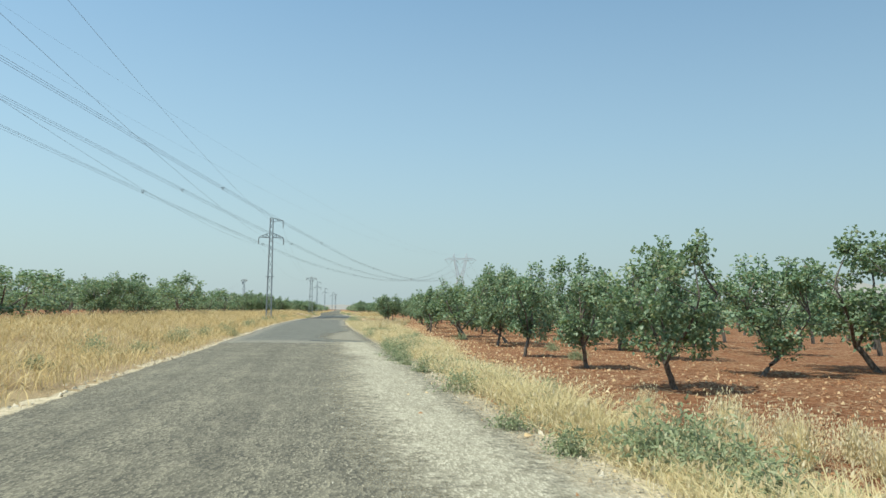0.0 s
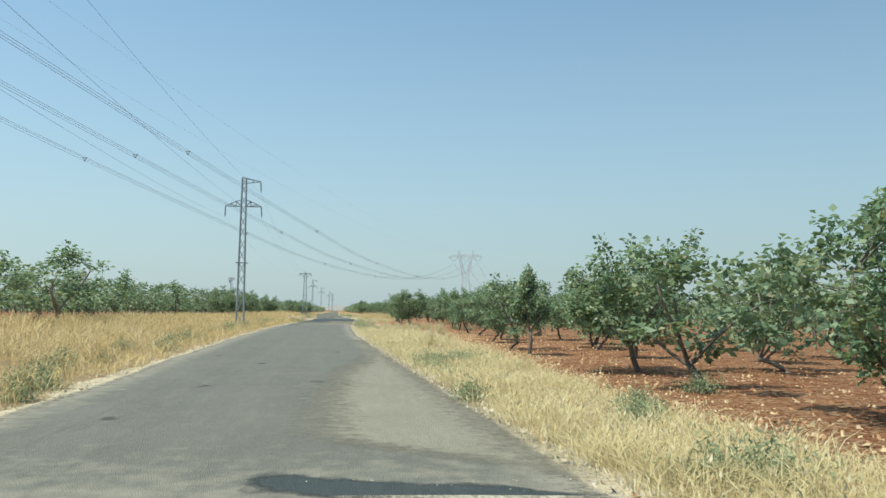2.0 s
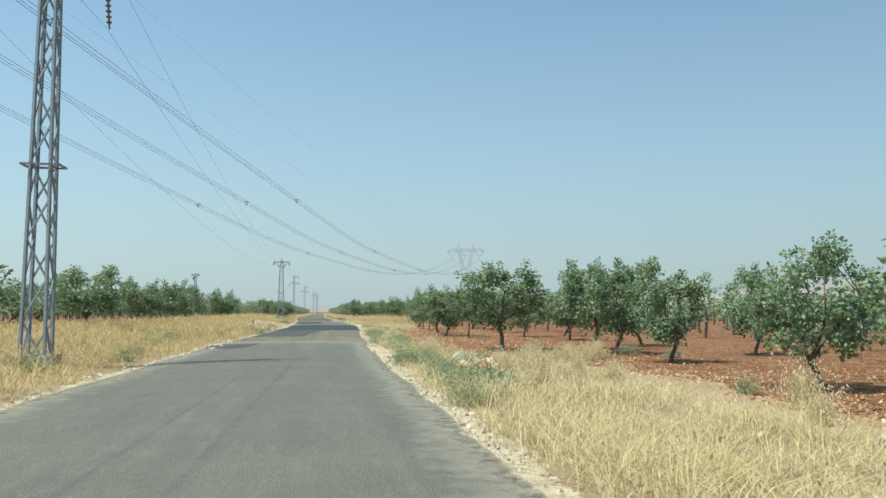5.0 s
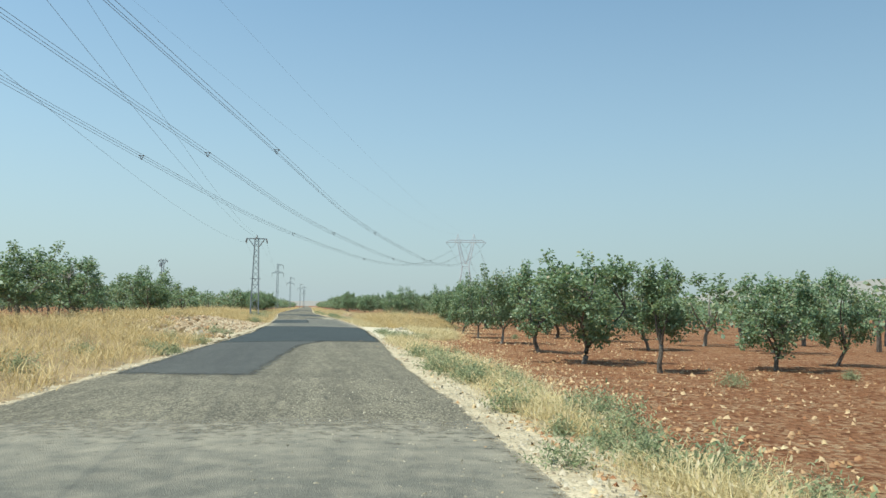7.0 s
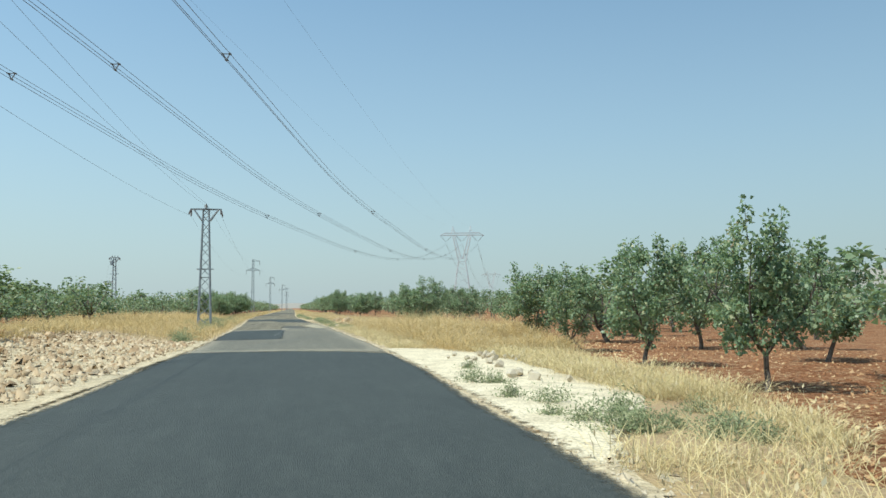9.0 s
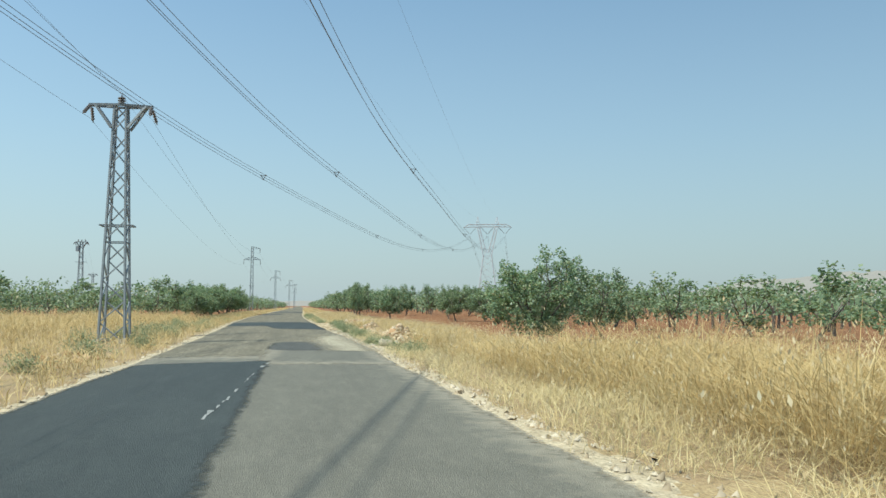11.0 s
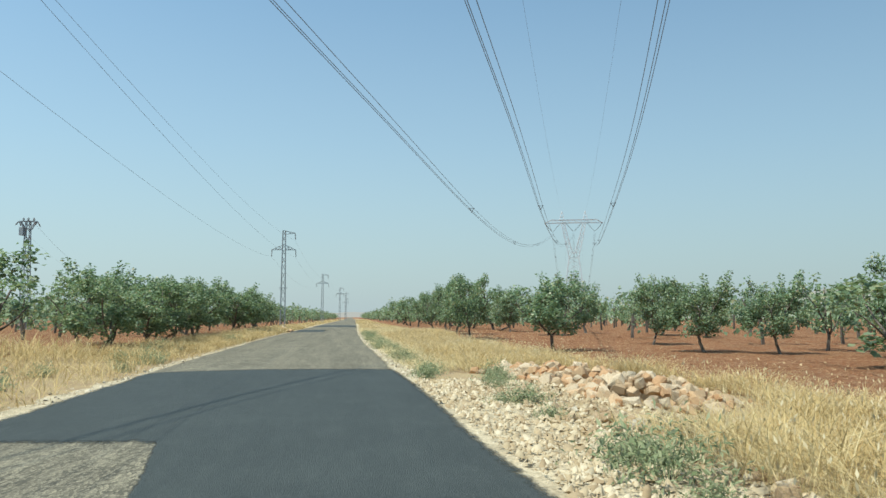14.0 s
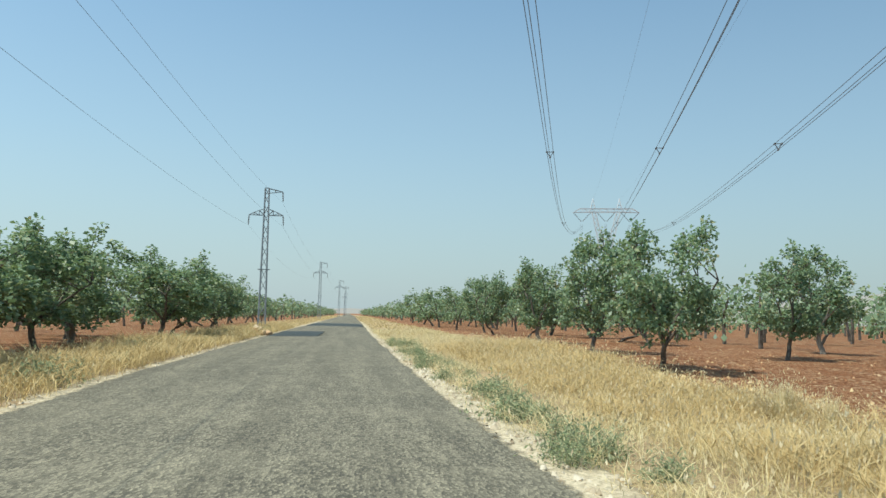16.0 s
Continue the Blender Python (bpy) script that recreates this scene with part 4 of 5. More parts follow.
# nearest trees: x, y, height, crown width
RIGHT_TREES = [(8.2, 17.3, 3.45, 2.6), (12.6, 21.7, 3.45, 2.8), (17.6, 23.4, 4.4, 4.0), (8.4, 24.4, 3.5, 2.0), (12.9, 28.7, 3.75, 2.7), (7.8, 30.3, 3.55, 1.8), (13.6, 36.0, 3.2, 3.0), (8.3, 38.5, 3.9, 2.5),
               (9.6, 41.9, 4.05, 3.4), (13.3, 42.9, 3.5, 2.5), (8.8, 53.0, 3.95, 3.4), (15.2, 57.6, 3.5, 2.2), (11.5, 60.4, 3.2, 1.7), (7.7, 62.0, 3.55, 1.3), (11.9, 66.2, 3.6, 2.2), (12.6, 68.7, 3.5, 2.4),
               (8.7, 74.9, 3.3, 2.2), (18.1, 74.7, 3.6, 3.0), (10.1, 79.0, 3.1, 2.2), (14.0, 79.2, 3.3, 2.6), (9.9, 86.0, 3.4, 2.4), (10.4, 92.5, 3.3, 2.4),
               (11.1, 101.9, 3.45, 2.1), (11.5, 108.0, 3.65, 2.7), (16.6, 106.3, 3.6, 2.4), (11.8, 111.5, 4.1, 3.0), (15.4, 114.6, 4.1, 2.4), (14.2, 122.5, 3.4, 2.7),
               (8.0, 131.3, 3.5, 3.2), (9.2, 128.2, 3.1, 1.25), (13.0, 128.7, 2.85, 2.3), (16.4, 130.8, 3.1, 2.1), (8.6, 138.0, 3.55, 2.1), (14.0, 139.7, 3.3, 2.4), (8.7, 144.6, 3.6, 2.5), (9.2, 152.3, 3.55, 2.2),
               (14.3, 149.0, 3.9, 2.8), (9.6, 158.7, 3.5, 2.2), (15.3, 158.9, 3.3, 2.0), (10.5, 165.8, 3.1, 1.9), (15.6, 166.6, 4.2, 2.6), (10.8, 172.2, 3.5, 2.5),
               (15.2, 207.5, 3.5, 2.6), (19.6, 228.8, 3.6, 2.8), (21.6, 235.5, 3.7, 2.8), (23.0, 248.8, 4.3, 3.4), (20.2, 254.4, 3.7, 2.8), (17.4, 256.4, 3.75, 3.1), (10.5, 258.9, 3.9, 3.7), (17.9, 264.6, 4.1, 2.5),
               (8.0, 270.9, 4.2, 2.9), (7.9, 277.2, 4.3, 2.7), (8.4, 287.0, 4.0, 2.5), (14.3, 275.5, 4.0, 2.3), (18.5, 280.0, 4.2, 2.6), (22.7, 275.5, 4.1, 3.2), (9.3, 294.0, 4.0, 2.6), (8.8, 301.0, 4.0, 2.8), (9.3, 308.0, 4.0, 2.8), (14.0, 287.5, 3.9, 2.6), (26.4, 293.0, 4.0, 3.0)]
LEFT_TREES = [(-13.3, 34.0, 3.6), (-12.2, 46.5, 3.5), (-13.0, 28.0, 3.5), (-12.8, 53.5, 3.4), (-13.5, 40.3, 3.4), (-13.9, 58.8, 3.5), (-13.6, 64.0, 3.6), (-13.0, 71.0, 4.1), (-14.2, 78.0, 3.4), (-14.0, 92.0, 3.3), (-13.2, 99.0, 3.4), (-14.5, 112.0, 3.6),
              (-12.0, 119.0, 3.4), (-12.6, 132.0, 3.4), (-12.8, 145.0, 3.8), (-13.4, 138.5, 3.4), (-12.4, 152.5, 3.6), (-10.8, 162.0, 3.6), (-13.0, 170.0, 3.5), (-14.0, 178.0, 3.3), (-15.5, 203.0, 3.4), (-15.0, 193.0, 3.3), (-15.2, 185.5, 3.4),
              (-9.9, 252.5, 3.2), (-9.4, 258.5, 3.4), (-11.9, 261.0, 4.1), (-10.6, 267.0, 3.7), (-11.4, 273.5, 4.1), (-10.5, 276.0, 4.1), (-11.5, 282.0, 4.0), (-13.2, 286.5, 4.3), (-10.2, 290.8, 4.5), (-11.0, 297.5, 4.2), (-10.4, 306.0, 4.2), (-10.8, 313.5, 4.1)]
for x, y, h, w in RIGHT_TREES:
    set_tree(x, y, h, x < (24 if 215 < y < 292 else 18.2), w)
for x, y, h in LEFT_TREES:
    set_tree(x, y, h * ((0.74 if y < 60 else 0.92) if y < 210 else 1), x > -12.9)
set_tree(7.4, 110.5, 3.85, True, 3.35, TALL)
set_tree(10.7, 203.2, 4.05, True, 4.2, BROAD)


def clear(x, y, gap):
    return all((x - a) ** 2 + (y - b) ** 2 > gap * gap for a, b in placed)


def orchard_start(y, side):
    """Plan: where the first row of trees may stand."""
    if side > 0:
        return float(np.interp(y, [0, 80, 95, 176, 182, 245, 258, 262, 300, 600], [8, 8.5, 10.5, 10, 22, 19.5, 17, 9, 9, 9]))
    return float(np.interp(y, [0, 200, 206, 244, 252, 600], [13, 14.5, 26, 24, 10, 10]))


rng = random.Random(5)
far_spots, budget = [], 330
for y0 in np.arange(14, 372, 6.6):
    for side in (1, -1):
        for k in range(0, 16):
            x = side * (8.2 + 5.6 * k + rng.uniform(-0.7, 0.7))
            y = y0 + rng.uniform(-1.0, 1.0)
            if abs(x) < orchard_start(y, side) - 0.6 or rng.random() < 0.06 or not clear(x, y, 3.7):
                continue
            if y < 112 and 112 < y0 + 14 and side > 0 and x < 12:
                continue
            if side > 0 and 112 < y < 128 and x < 20:
                continue
            if side > 0 and x < 9.5 and 108 < y < 176:
                continue
            depth = abs(x) - orchard_start(y, side)
            if depth < (14 if y < 175 else 8.5) and abs(x) < 34 and budget > 0:
                set_tree(x, y, rng.uniform(3.3, 4.0) * ((0.8 if y < 60 else 0.9) if side < 0 and y < 210 else 1) * (1 + 0.08 * float(smoothstep(210, 260, y))), False)
                budget -= 1
            else:
                far_spots.append((x, y, rng.uniform(3.3, 4.0) * (0.86 if side < 0 and y < 210 else 1) * (1 + 0.12 * float(smoothstep(210, 260, y)))))
for y0 in np.arange(374, 900, 7.0):
    for side in (1, -1):
        for k in range(0, 9):
            x = side * (10.5 + 5.8 * k + rng.uniform(-0.8, 0.8)) + (-2 if side < 0 else 0)
            if rng.random() > 0.07:
                far_spots.append((x, y0 + rng.uniform(-1.2, 1.2), rng.uniform(3.6, 4.6)))


def build_far_orchard():
    nrng = np.random.default_rng(77)
    cos, quads, total, tv, tf = [], [], 0, [], []
    r2 = random.Random(9)
    for x, y, h in far_spots:
        z = ground_z(x, y)
        n = 20 if x < -18 and 190 < y < 340 else 13
        pts = np.stack([nrng.normal(0, 1.0, n), nrng.normal(0, 1.0, n), h * (0.56 + 0.2 * nrng.normal(size=n)).clip(0.2, 0.92)], 1)
        close = abs(x) < 48 and y < 330
        co, q = leaves(nrng, pts + np.array([x, y, z]), 10 if close else 4, 0.5, 0.31 if close else 0.52)
        cos.append(co), quads.append(q + total)
        total += len(co)
        a = Vector((x, y, z - 0.05))
        tube(tv, tf, [a, a + Vector((r2.uniform(-0.2, 0.2), r2.uniform(-0.2, 0.2), h * 0.35)), a + Vector((r2.uniform(-0.5, 0.5), r2.uniform(-0.5, 0.5), h * 0.65))], [0.12, 0.09, 0.03], 4)
    crowns = new("far_orchard_crowns", bulk("far_orchard_crowns", np.concatenate(cos), np.concatenate(quads), np.zeros((0, 3)), LEAF))
    tagged(crowns, "dark green crowns of the orchard rows further off", "orchard", kind="stuff")
    trunks = part("far_orchard_trunks", tv, tf, BARK)
    tagged(trunks, "dark trunks of the orchard rows further off", "orchard", kind="stuff")


build_far_orchard()
for src in NEAR + MID + [BROAD, TALL]:
    if src not in used:
        for o in (*src.children_recursive, src):
            bpy.data.objects.remove(o)


# ---------------------------------------------------------------- stones
def stone_meshes(n, seed, material):
    out = []
    r = random.Random(seed)
    for k in range(n):
        bm = bmesh.new()
        # a block with broken corners
        for a in (-1, 1):
            for b in (-1, 1):
                for c in (-1, 1):
                    corner = Vector((a * r.uniform(0.6, 0.98), b * r.uniform(0.45, 0.85), c * r.uniform(0.36, 0.7)))
                    bm.verts.new((corner.x * r.uniform(0.35, 0.9), corner.y, corner.z * r.uniform(0.7, 1.0)))
                    bm.verts.new((corner.x, corner.y * r.uniform(0.35, 0.9), corner.z * r.uniform(0.5, 1.0)))
                    if r.random() < 0.6:
                        bm.verts.new((corner.x * r.uniform(0.4, 0.8), corner.y * r.uniform(0.4, 0.8), corner.z * 1.12))
        bmesh.ops.convex_hull(bm, input=bm.verts)
        bmesh.ops.delete(bm, geom=[v for v in bm.verts if not v.link_faces], context="VERTS")
        me = bpy.data.meshes.new("stone")
        bm.to_mesh(me)
        bm.free()
        me.materials.append(material)
        out.append(me)
    return out


STONES = stone_meshes(14, 1, ROCK)
OCHRE = stone_meshes(12, 2, ORANGE_ROCK)
WHITE = stone_meshes(5, 3, WHITE_ROCK)


def pile(label, spots, meshes, seed, lift=0.0):
    """A heap: an Empty with one stone object at each (x, y, z above ground, radius)."""
    r = random.Random(seed)
    cx, cy = sum(s[0] for s in spots) / len(spots), sum(s[1] for s in spots) / len(spots)
    root = new("stone_pile")
    root.location = (cx, cy, ground_z(cx, cy))
    for x, y, z, s in spots:
        ob = new("stone", r.choice(meshes))
        ob.parent = root
        ob.matrix_basis = Matrix.LocRotScale((x - cx, y - cy, ground_z(x, y) - ground_z(cx, cy) + z + lift), Euler((r.uniform(-0.7, 0.7), r.uniform(-0.7, 0.7), r.uniform(0, 6.3))), Vector((s, s, s)) * r.uniform(0.85, 1.15))
    return tagged(root, label, "stone pile", group="roadside stone piles")


def heap(x, y, rx, ry, h, n, s0, s1, seed, turn=0.0):
    """Spots of a heap, larger stones low, the rest lying on them."""
    r, out = random.Random(seed), []
    for k in range(n):
        g, d = r.uniform(0, 6.283), math.sqrt(r.random())
        a, b = d * rx * math.cos(g), d * ry * math.sin(g)
        top = max(0.0, h * (1 - d ** 1.6))
        out.append((x + a * math.cos(turn) - b * math.sin(turn), y + a * math.sin(turn) + b * math.cos(turn), 0.05 + top * r.uniform(0.0, 1.0) ** 0.6, r.uniform(s0, s1)))
    return out


pile("small heap of ochre stones in dry grass", heap(3.2, 95.0, 0.6, 0.6, 0.55, 40, 0.11, 0.2, 11), OCHRE + STONES[:6], 1)
pile("single pale boulder in dry grass", [(3.66, 100.3, 0.16, 0.27), (3.3, 101.6, 0.03, 0.12)], WHITE, 2)
pile("rounded heap of pale brown field stones", heap(4.7, 204.3, 0.7, 2.1, 0.68, 190, 0.085, 0.2, 12, -0.16), STONES + OCHRE[:2], 3)
pile("broad white boulder at the end of a heap", [(3.72, 201.1, 0.05, 0.35), (3.3, 200.9, 0.03, 0.13), (4.2, 201.3, 0.05, 0.22)], WHITE, 21)
pile("low heap of ochre boulders by the grass", [(4.8, 210.3, 0.12, 0.38), (5.25, 209.9, 0.1, 0.26)] + heap(4.95, 209.2, 0.5, 0.6, 0.15, 14, 0.14, 0.28, 13), OCHRE, 4)
pile("broken row of pale stones along the verge", [s for k in range(7) for s in heap(4.85 - 0.02 * k, 211.6 + 0.8 * k, 0.4, 0.5, 0.1, 6, 0.09, 0.2, 20 + k)], STONES + OCHRE[:4], 5)
pile("heap of pale brown boulders on the verge", heap(4.75, 218.4, 0.8, 1.6, 0.5, 170, 0.075, 0.17, 27), STONES + OCHRE[:4], 22)
pile("long spread heap of pale brown quarry stones", heap(6.1, 234.4, 1.35, 2.4, 0.45, 290, 0.085, 0.2, 14, 0.1), STONES + OCHRE, 6)
pile("spread heap of pale brown quarry stones", heap(5.7, 238.6, 1.5, 2.7, 0.45, 300, 0.085, 0.2, 15, 0.2), STONES + OCHRE, 16)
pile("scattered row of tan boulders behind the rubble", heap(5.7, 241.2, 2.2, 0.7, 0.25, 60, 0.09, 0.24, 33), STONES + OCHRE, 23)
pile("low strip of pale rubble along the grass", [s for k in range(9) for s in heap(4.0, 220.5 + 1.4 * k, 0.6, 0.9, 0.1, 9, 0.05, 0.13, 60 + k)], STONES + WHITE[:2], 7)
pile("scattered pale rubble on a dug bank", [s for k in range(11) for s in heap(-5.5 - 0.35 * k - (k % 3), 144.5 + 2.4 * k, 1.7, 1.7, 0.12, 17, 0.05, 0.17, 40 + k)], STONES + OCHRE[:6] + WHITE[:2], 8, 0.10)
pile("small heap of ochre stones near a pylon", heap(-6.6, 302.0, 0.9, 2.4, 0.4, 40, 0.15, 0.3, 16), OCHRE, 9)
pile("few ochre stones at the road's edge", heap(-5.4, 193.0, 0.8, 3.0, 0.05, 22, 0.06, 0.16, 17), OCHRE, 10)
pile("few pale stones on the sandy verge", heap(5.6, 158.0, 1.4, 5.0, 0.03, 30, 0.05, 0.14, 18), WHITE, 11, 0.09)
pile("few pale stones in the dry grass verge", heap(-5.0, 112.0, 0.5, 8.0, 0.03, 26, 0.05, 0.14, 19), WHITE, 12)


def scatter_stones(name, label, n, where, s0, s1, material, seed, category, lift=0.0, power=3):
    """Many small stones in one mesh: ridged lumps sunk in the ground."""
    nrng = np.random.default_rng(seed)
    xy = where(nrng, n)
    n = len(xy)
    z = np.array([max(ground_z(a, b), road_z(a - road_x(b)) - 0.03) for a, b in xy])
    base = np.array([(1, 0.8, 0), (-1, 0.9, 0), (-1, -0.9, 0), (1, -0.8, 0), (0.5, 0, 0.95), (-0.5, 0, 0.9)], float)
    s = s0 + (s1 - s0) * nrng.random((n, 1, 1)) ** power
    co = base[None] * nrng.uniform(0.5, 1.0, (n, 6, 1)) * s * np.array([0.95, 0.8, 0.6]) + nrng.normal(scale=0.26, size=(n, 6, 3)) * s
    g = nrng.uniform(0, 6.28, n)
    c, si = np.cos(g)[:, None], np.sin(g)[:, None]
    x, y = co[..., 0] * c - co[..., 1] * si, co[..., 0] * si + co[..., 1] * c
    co = np.stack([x + xy[:, :1], y + xy[:, 1:], co[..., 2] + z[:, None] + 0.25 * s[:, :, 0] + 0.02 + lift], 2)
    f = np.array([(0, 1, 5), (0, 5, 4), (1, 2, 5), (2, 3, 4), (2, 4, 5), (3, 0, 4)])
    co[:, :4, 2] -= 0.4 * s[:, :, 0]
    tris = (np.arange(n)[:, None, None] * 6 + f[None]).reshape(-1, 3)
    tagged(new(name, bulk(name, co.reshape(-1, 3), np.zeros((0, 4)), tris, material)), label, category, kind="stuff")


def in_field(r, n):
    y = np.where(r.random(n) < 0.8, r.uniform(5, 178, n), r.uniform(178, 310, n))
    d = np.interp(y, SOIL_Y, SOIL_R) - 0.7 + 11 * r.random(n) ** 1.9
    return np.stack([d + np.array([road_x(v) for v in y]), y], 1)


def on_shoulder(r, n):
    y = r.uniform(2, 300, n)
    side = np.where(r.random(n) < 0.75, 1, -1)
    u = side * (HALF + 0.1 + np.abs(0.75 * np.where(side > 0, np.interp(y, GRIT_Y, GRIT_R), 0.4) * r.normal(size=n)))
    return np.stack([u + np.array([road_x(v) for v in y]), y], 1)


scatter_stones("field_stones", "pale stones and clods strewn over tilled red soil", 27000, in_field, 0.014, 0.06, CLOD, 3, "stones", 0, 1.7)


def along_soil(r, n):
    y = r.uniform(4, 300, n)
    u = np.interp(y, SOIL_Y, SOIL_R) + 0.4 + 1.0 * r.normal(size=n)
    u = np.where(y > 160, u + 0.6, u)
    return np.stack([u + np.array([road_x(v) for v in y]), y], 1)


scatter_stones("soil_litter", "straw-coloured clods and dry litter along the field's edge", 13000, along_soil, 0.012, 0.06, LITTER, 9, "litter", 0.0, 2)


def on_chips(r, n):
    y = np.where(r.random(n) < 0.6, r.uniform(2, 38, n), np.where(r.random(n) < 0.5, r.uniform(112, 124, n), r.uniform(203, 220, n)))
    u = HALF + 0.6 - 3.2 * r.random(n) ** 2.2
    return np.stack([u + np.array([road_x(v) for v in y]), y], 1)


scatter_stones("loose_chippings", "loose pale stone chippings lying on the road's edge", 11000, on_chips, 0.007, 0.021, CHIPPING, 6, "gravel", 0.015)
scatter_stones("shoulder_gravel", "loose pale gravel along the asphalt's edge", 12500, on_shoulder, 0.012, 0.065, GRAVEL, 4, "gravel")


def in_rubble(r, n):
    y = np.where(r.random(n) < 0.62, r.uniform(219, 238, n), r.uniform(142, 176, n))
    right = y > 200
    u = np.where(right, HALF + 0.15 + np.where(y > 229, 3.6, 2.1) * r.random(n) ** 1.2, -HALF - 0.4 - 6.2 * r.random(n))
    return np.stack([u + np.array([road_x(v) for v in y]), y], 1)


scatter_stones("rubble_chips", "pale stone chips round the heaps", 11000, in_rubble, 0.014, 0.075, PALE_GRAVEL, 5, "gravel", 0.06)


def in_left_rubble(r, n):
    y = r.uniform(143, 173, n)
    return np.stack([np.array([road_x(v) for v in y]) - HALF - 0.5 - 6.0 * r.random(n), y], 1)


scatter_stones("bank_rubble", "tan rubble strewn over the dug bank", 5000, in_left_rubble, 0.03, 0.14, BANK_STONE, 8, "gravel", 0.09)


# ---------------------------------------------------------------- grasses and weeds
def blades(nrng, xy, z, h, width, lean, bend):
    """Bent blades: slim kites folded at the middle."""
    n = len(xy)
    g = nrng.uniform(0, 6.283, n)
    d = np.stack([np.cos(g), np.sin(g)], 1)
    s = np.stack([-d[:, 1], d[:, 0]], 1) * (width / 2)[:, None]
    base = np.concatenate([xy, z[:, None]], 1)
    m1 = np.concatenate([xy + d * (h * lean)[:, None], (z + h * 0.55)[:, None]], 1)
    m2 = np.concatenate([xy + d * (h * (lean * 1.9 + bend))[:, None], (z + h * (1 - 0.35 * bend))[:, None]], 1)
    s3 = np.concatenate([s, np.zeros((n, 1))], 1)
    co = np.stack([base, m1 + s3, m2, m1 - s3], 1).reshape(-1, 3)
    return co, np.arange(n)[:, None] * 4 + np.array([[0, 1, 2, 3]])


def heads(nrng, tip, size):
    """Seed heads: upright diamonds of two crossed faces."""
    n = len(tip)
    g = nrng.uniform(0, 3.14, n)
    s = np.stack([np.cos(g), np.sin(g), np.zeros(n)], 1) * (size * 0.22)[:, None]
    u = np.stack([nrng.normal(0, 0.25, n), nrng.normal(0, 0.25, n), np.ones(n)], 1) * size[:, None]
    co = np.stack([tip - u * 0.5, tip + s, tip + u * 0.6, tip - s], 1).reshape(-1, 3)
    return co, np.arange(n)[:, None] * 4 + np.array([[0, 1, 2, 3]])


def height_at(xy):
    return np.array([ground_z(a, b) for a, b in xy])


# no grass on the heaps, nor close in front of them
BARE = [(3.25, 94.6, 0.75, 1.4), (3.6, 100.0, 0.45, 0.8), (4.5, 203.4, 0.85, 2.8), (3.7, 200.6, 0.7, 1.0), (4.8, 209.4, 0.7, 1.5), (4.7, 214.5, 0.5, 5.0), (4.6, 218.0, 0.9, 1.8), (5.5, 236.4, 2.9, 5.9), (3.6, 227.0, 0.6, 6.0)]


def grass_field(name, label, seed, tufts, per, where, h0, h1, spread, wide, headed, material):
    nrng = np.random.default_rng(seed)
    c = where(nrng, tufts)
    z0 = height_at(c)
    tall = np.array([0.72 + 0.45 * noise.noise(Vector((a * 0.33, b * 0.33, seed))) + 0.3 * noise.noise(Vector((a * 1.3, b * 1.3, seed + 4))) for a, b in c]).clip(0.3, 1.3)
    bare = np.array([min(math.hypot((a - px) / rx, (b - py) / ry) for px, py, rx, ry in BARE) for a, b in c]) > 1
    keep = bare & (np.array([noise.noise(Vector((a * 0.55, b * 0.4, seed + 9))) for a, b in c]) > np.where(c[:, 0] < 0, -0.48, -0.36))
    low = (c[:, 0] > 0) & (c[:, 1] > 103) & (c[:, 1] < 150)
    keep &= ~low | (nrng.random(len(c)) < np.where((c[:, 1] > 131) & (c[:, 1] < 146), 0.3, np.where(c[:, 1] > 130, 0.5, 0.85)))
    tall = np.where(low, tall * 0.9, tall) * np.where((c[:, 0] < -9) & (c[:, 1] > 195) & (c[:, 1] < 248), 1.9, 1.0) * np.where((c[:, 0] > 0) & (c[:, 1] > 247), np.where(c[:, 1] < 260, 0.95, 0.7), 1.0) * np.where(c[:, 0] > 5.5, 1 + 0.95 * smoothstep(168, 176, c[:, 1]) * (1 - smoothstep(186, 194, c[:, 1])), 1.0)
    c, z0, tall = c[keep], z0[keep], tall[keep]
    n = len(c) * per
    xy = np.repeat(c, per, 0) + nrng.normal(scale=spread, size=(n, 2))
    z = np.repeat(z0, per) - 0.02
    h = nrng.uniform(h0, h1, n) * np.repeat(tall, per)
    w = nrng.uniform(0.6, 1.3, n) * wide
    co, q = blades(nrng, xy, z, h, w, np.where(nrng.random(n) < 0.55, nrng.uniform(0.3, 1.25, n), nrng.uniform(0.0, 0.45, n)), nrng.uniform(0.0, 1.0, n))
    tips = co.reshape(-1, 4, 3)[:, 2]
    off = np.abs(tips[:, 0] - np.array([road_x(v) for v in tips[:, 1]])) > HALF - 0.1
    co = co.reshape(-1, 4, 3)[off].reshape(-1, 3)
    n = int(off.sum())
    q = q[:n]
    me = bulk(name, co, q, np.zeros((0, 3)), material)
    ob = tagged(new(name, me), label, "dry grass", kind="stuff")
    if headed:
        pick = nrng.random(n) < headed
        tip = co.reshape(-1, 4, 3)[pick, 2]
        hc, hq = heads(nrng, tip, nrng.uniform(0.03, 0.08, len(tip)))
        tagged(new("seed_heads", bulk("seed_heads", hc, hq, np.zeros((0, 3)), SEEDY)), "straw-coloured seed heads above the dry grass", "dry grass", kind="stuff")
    return ob


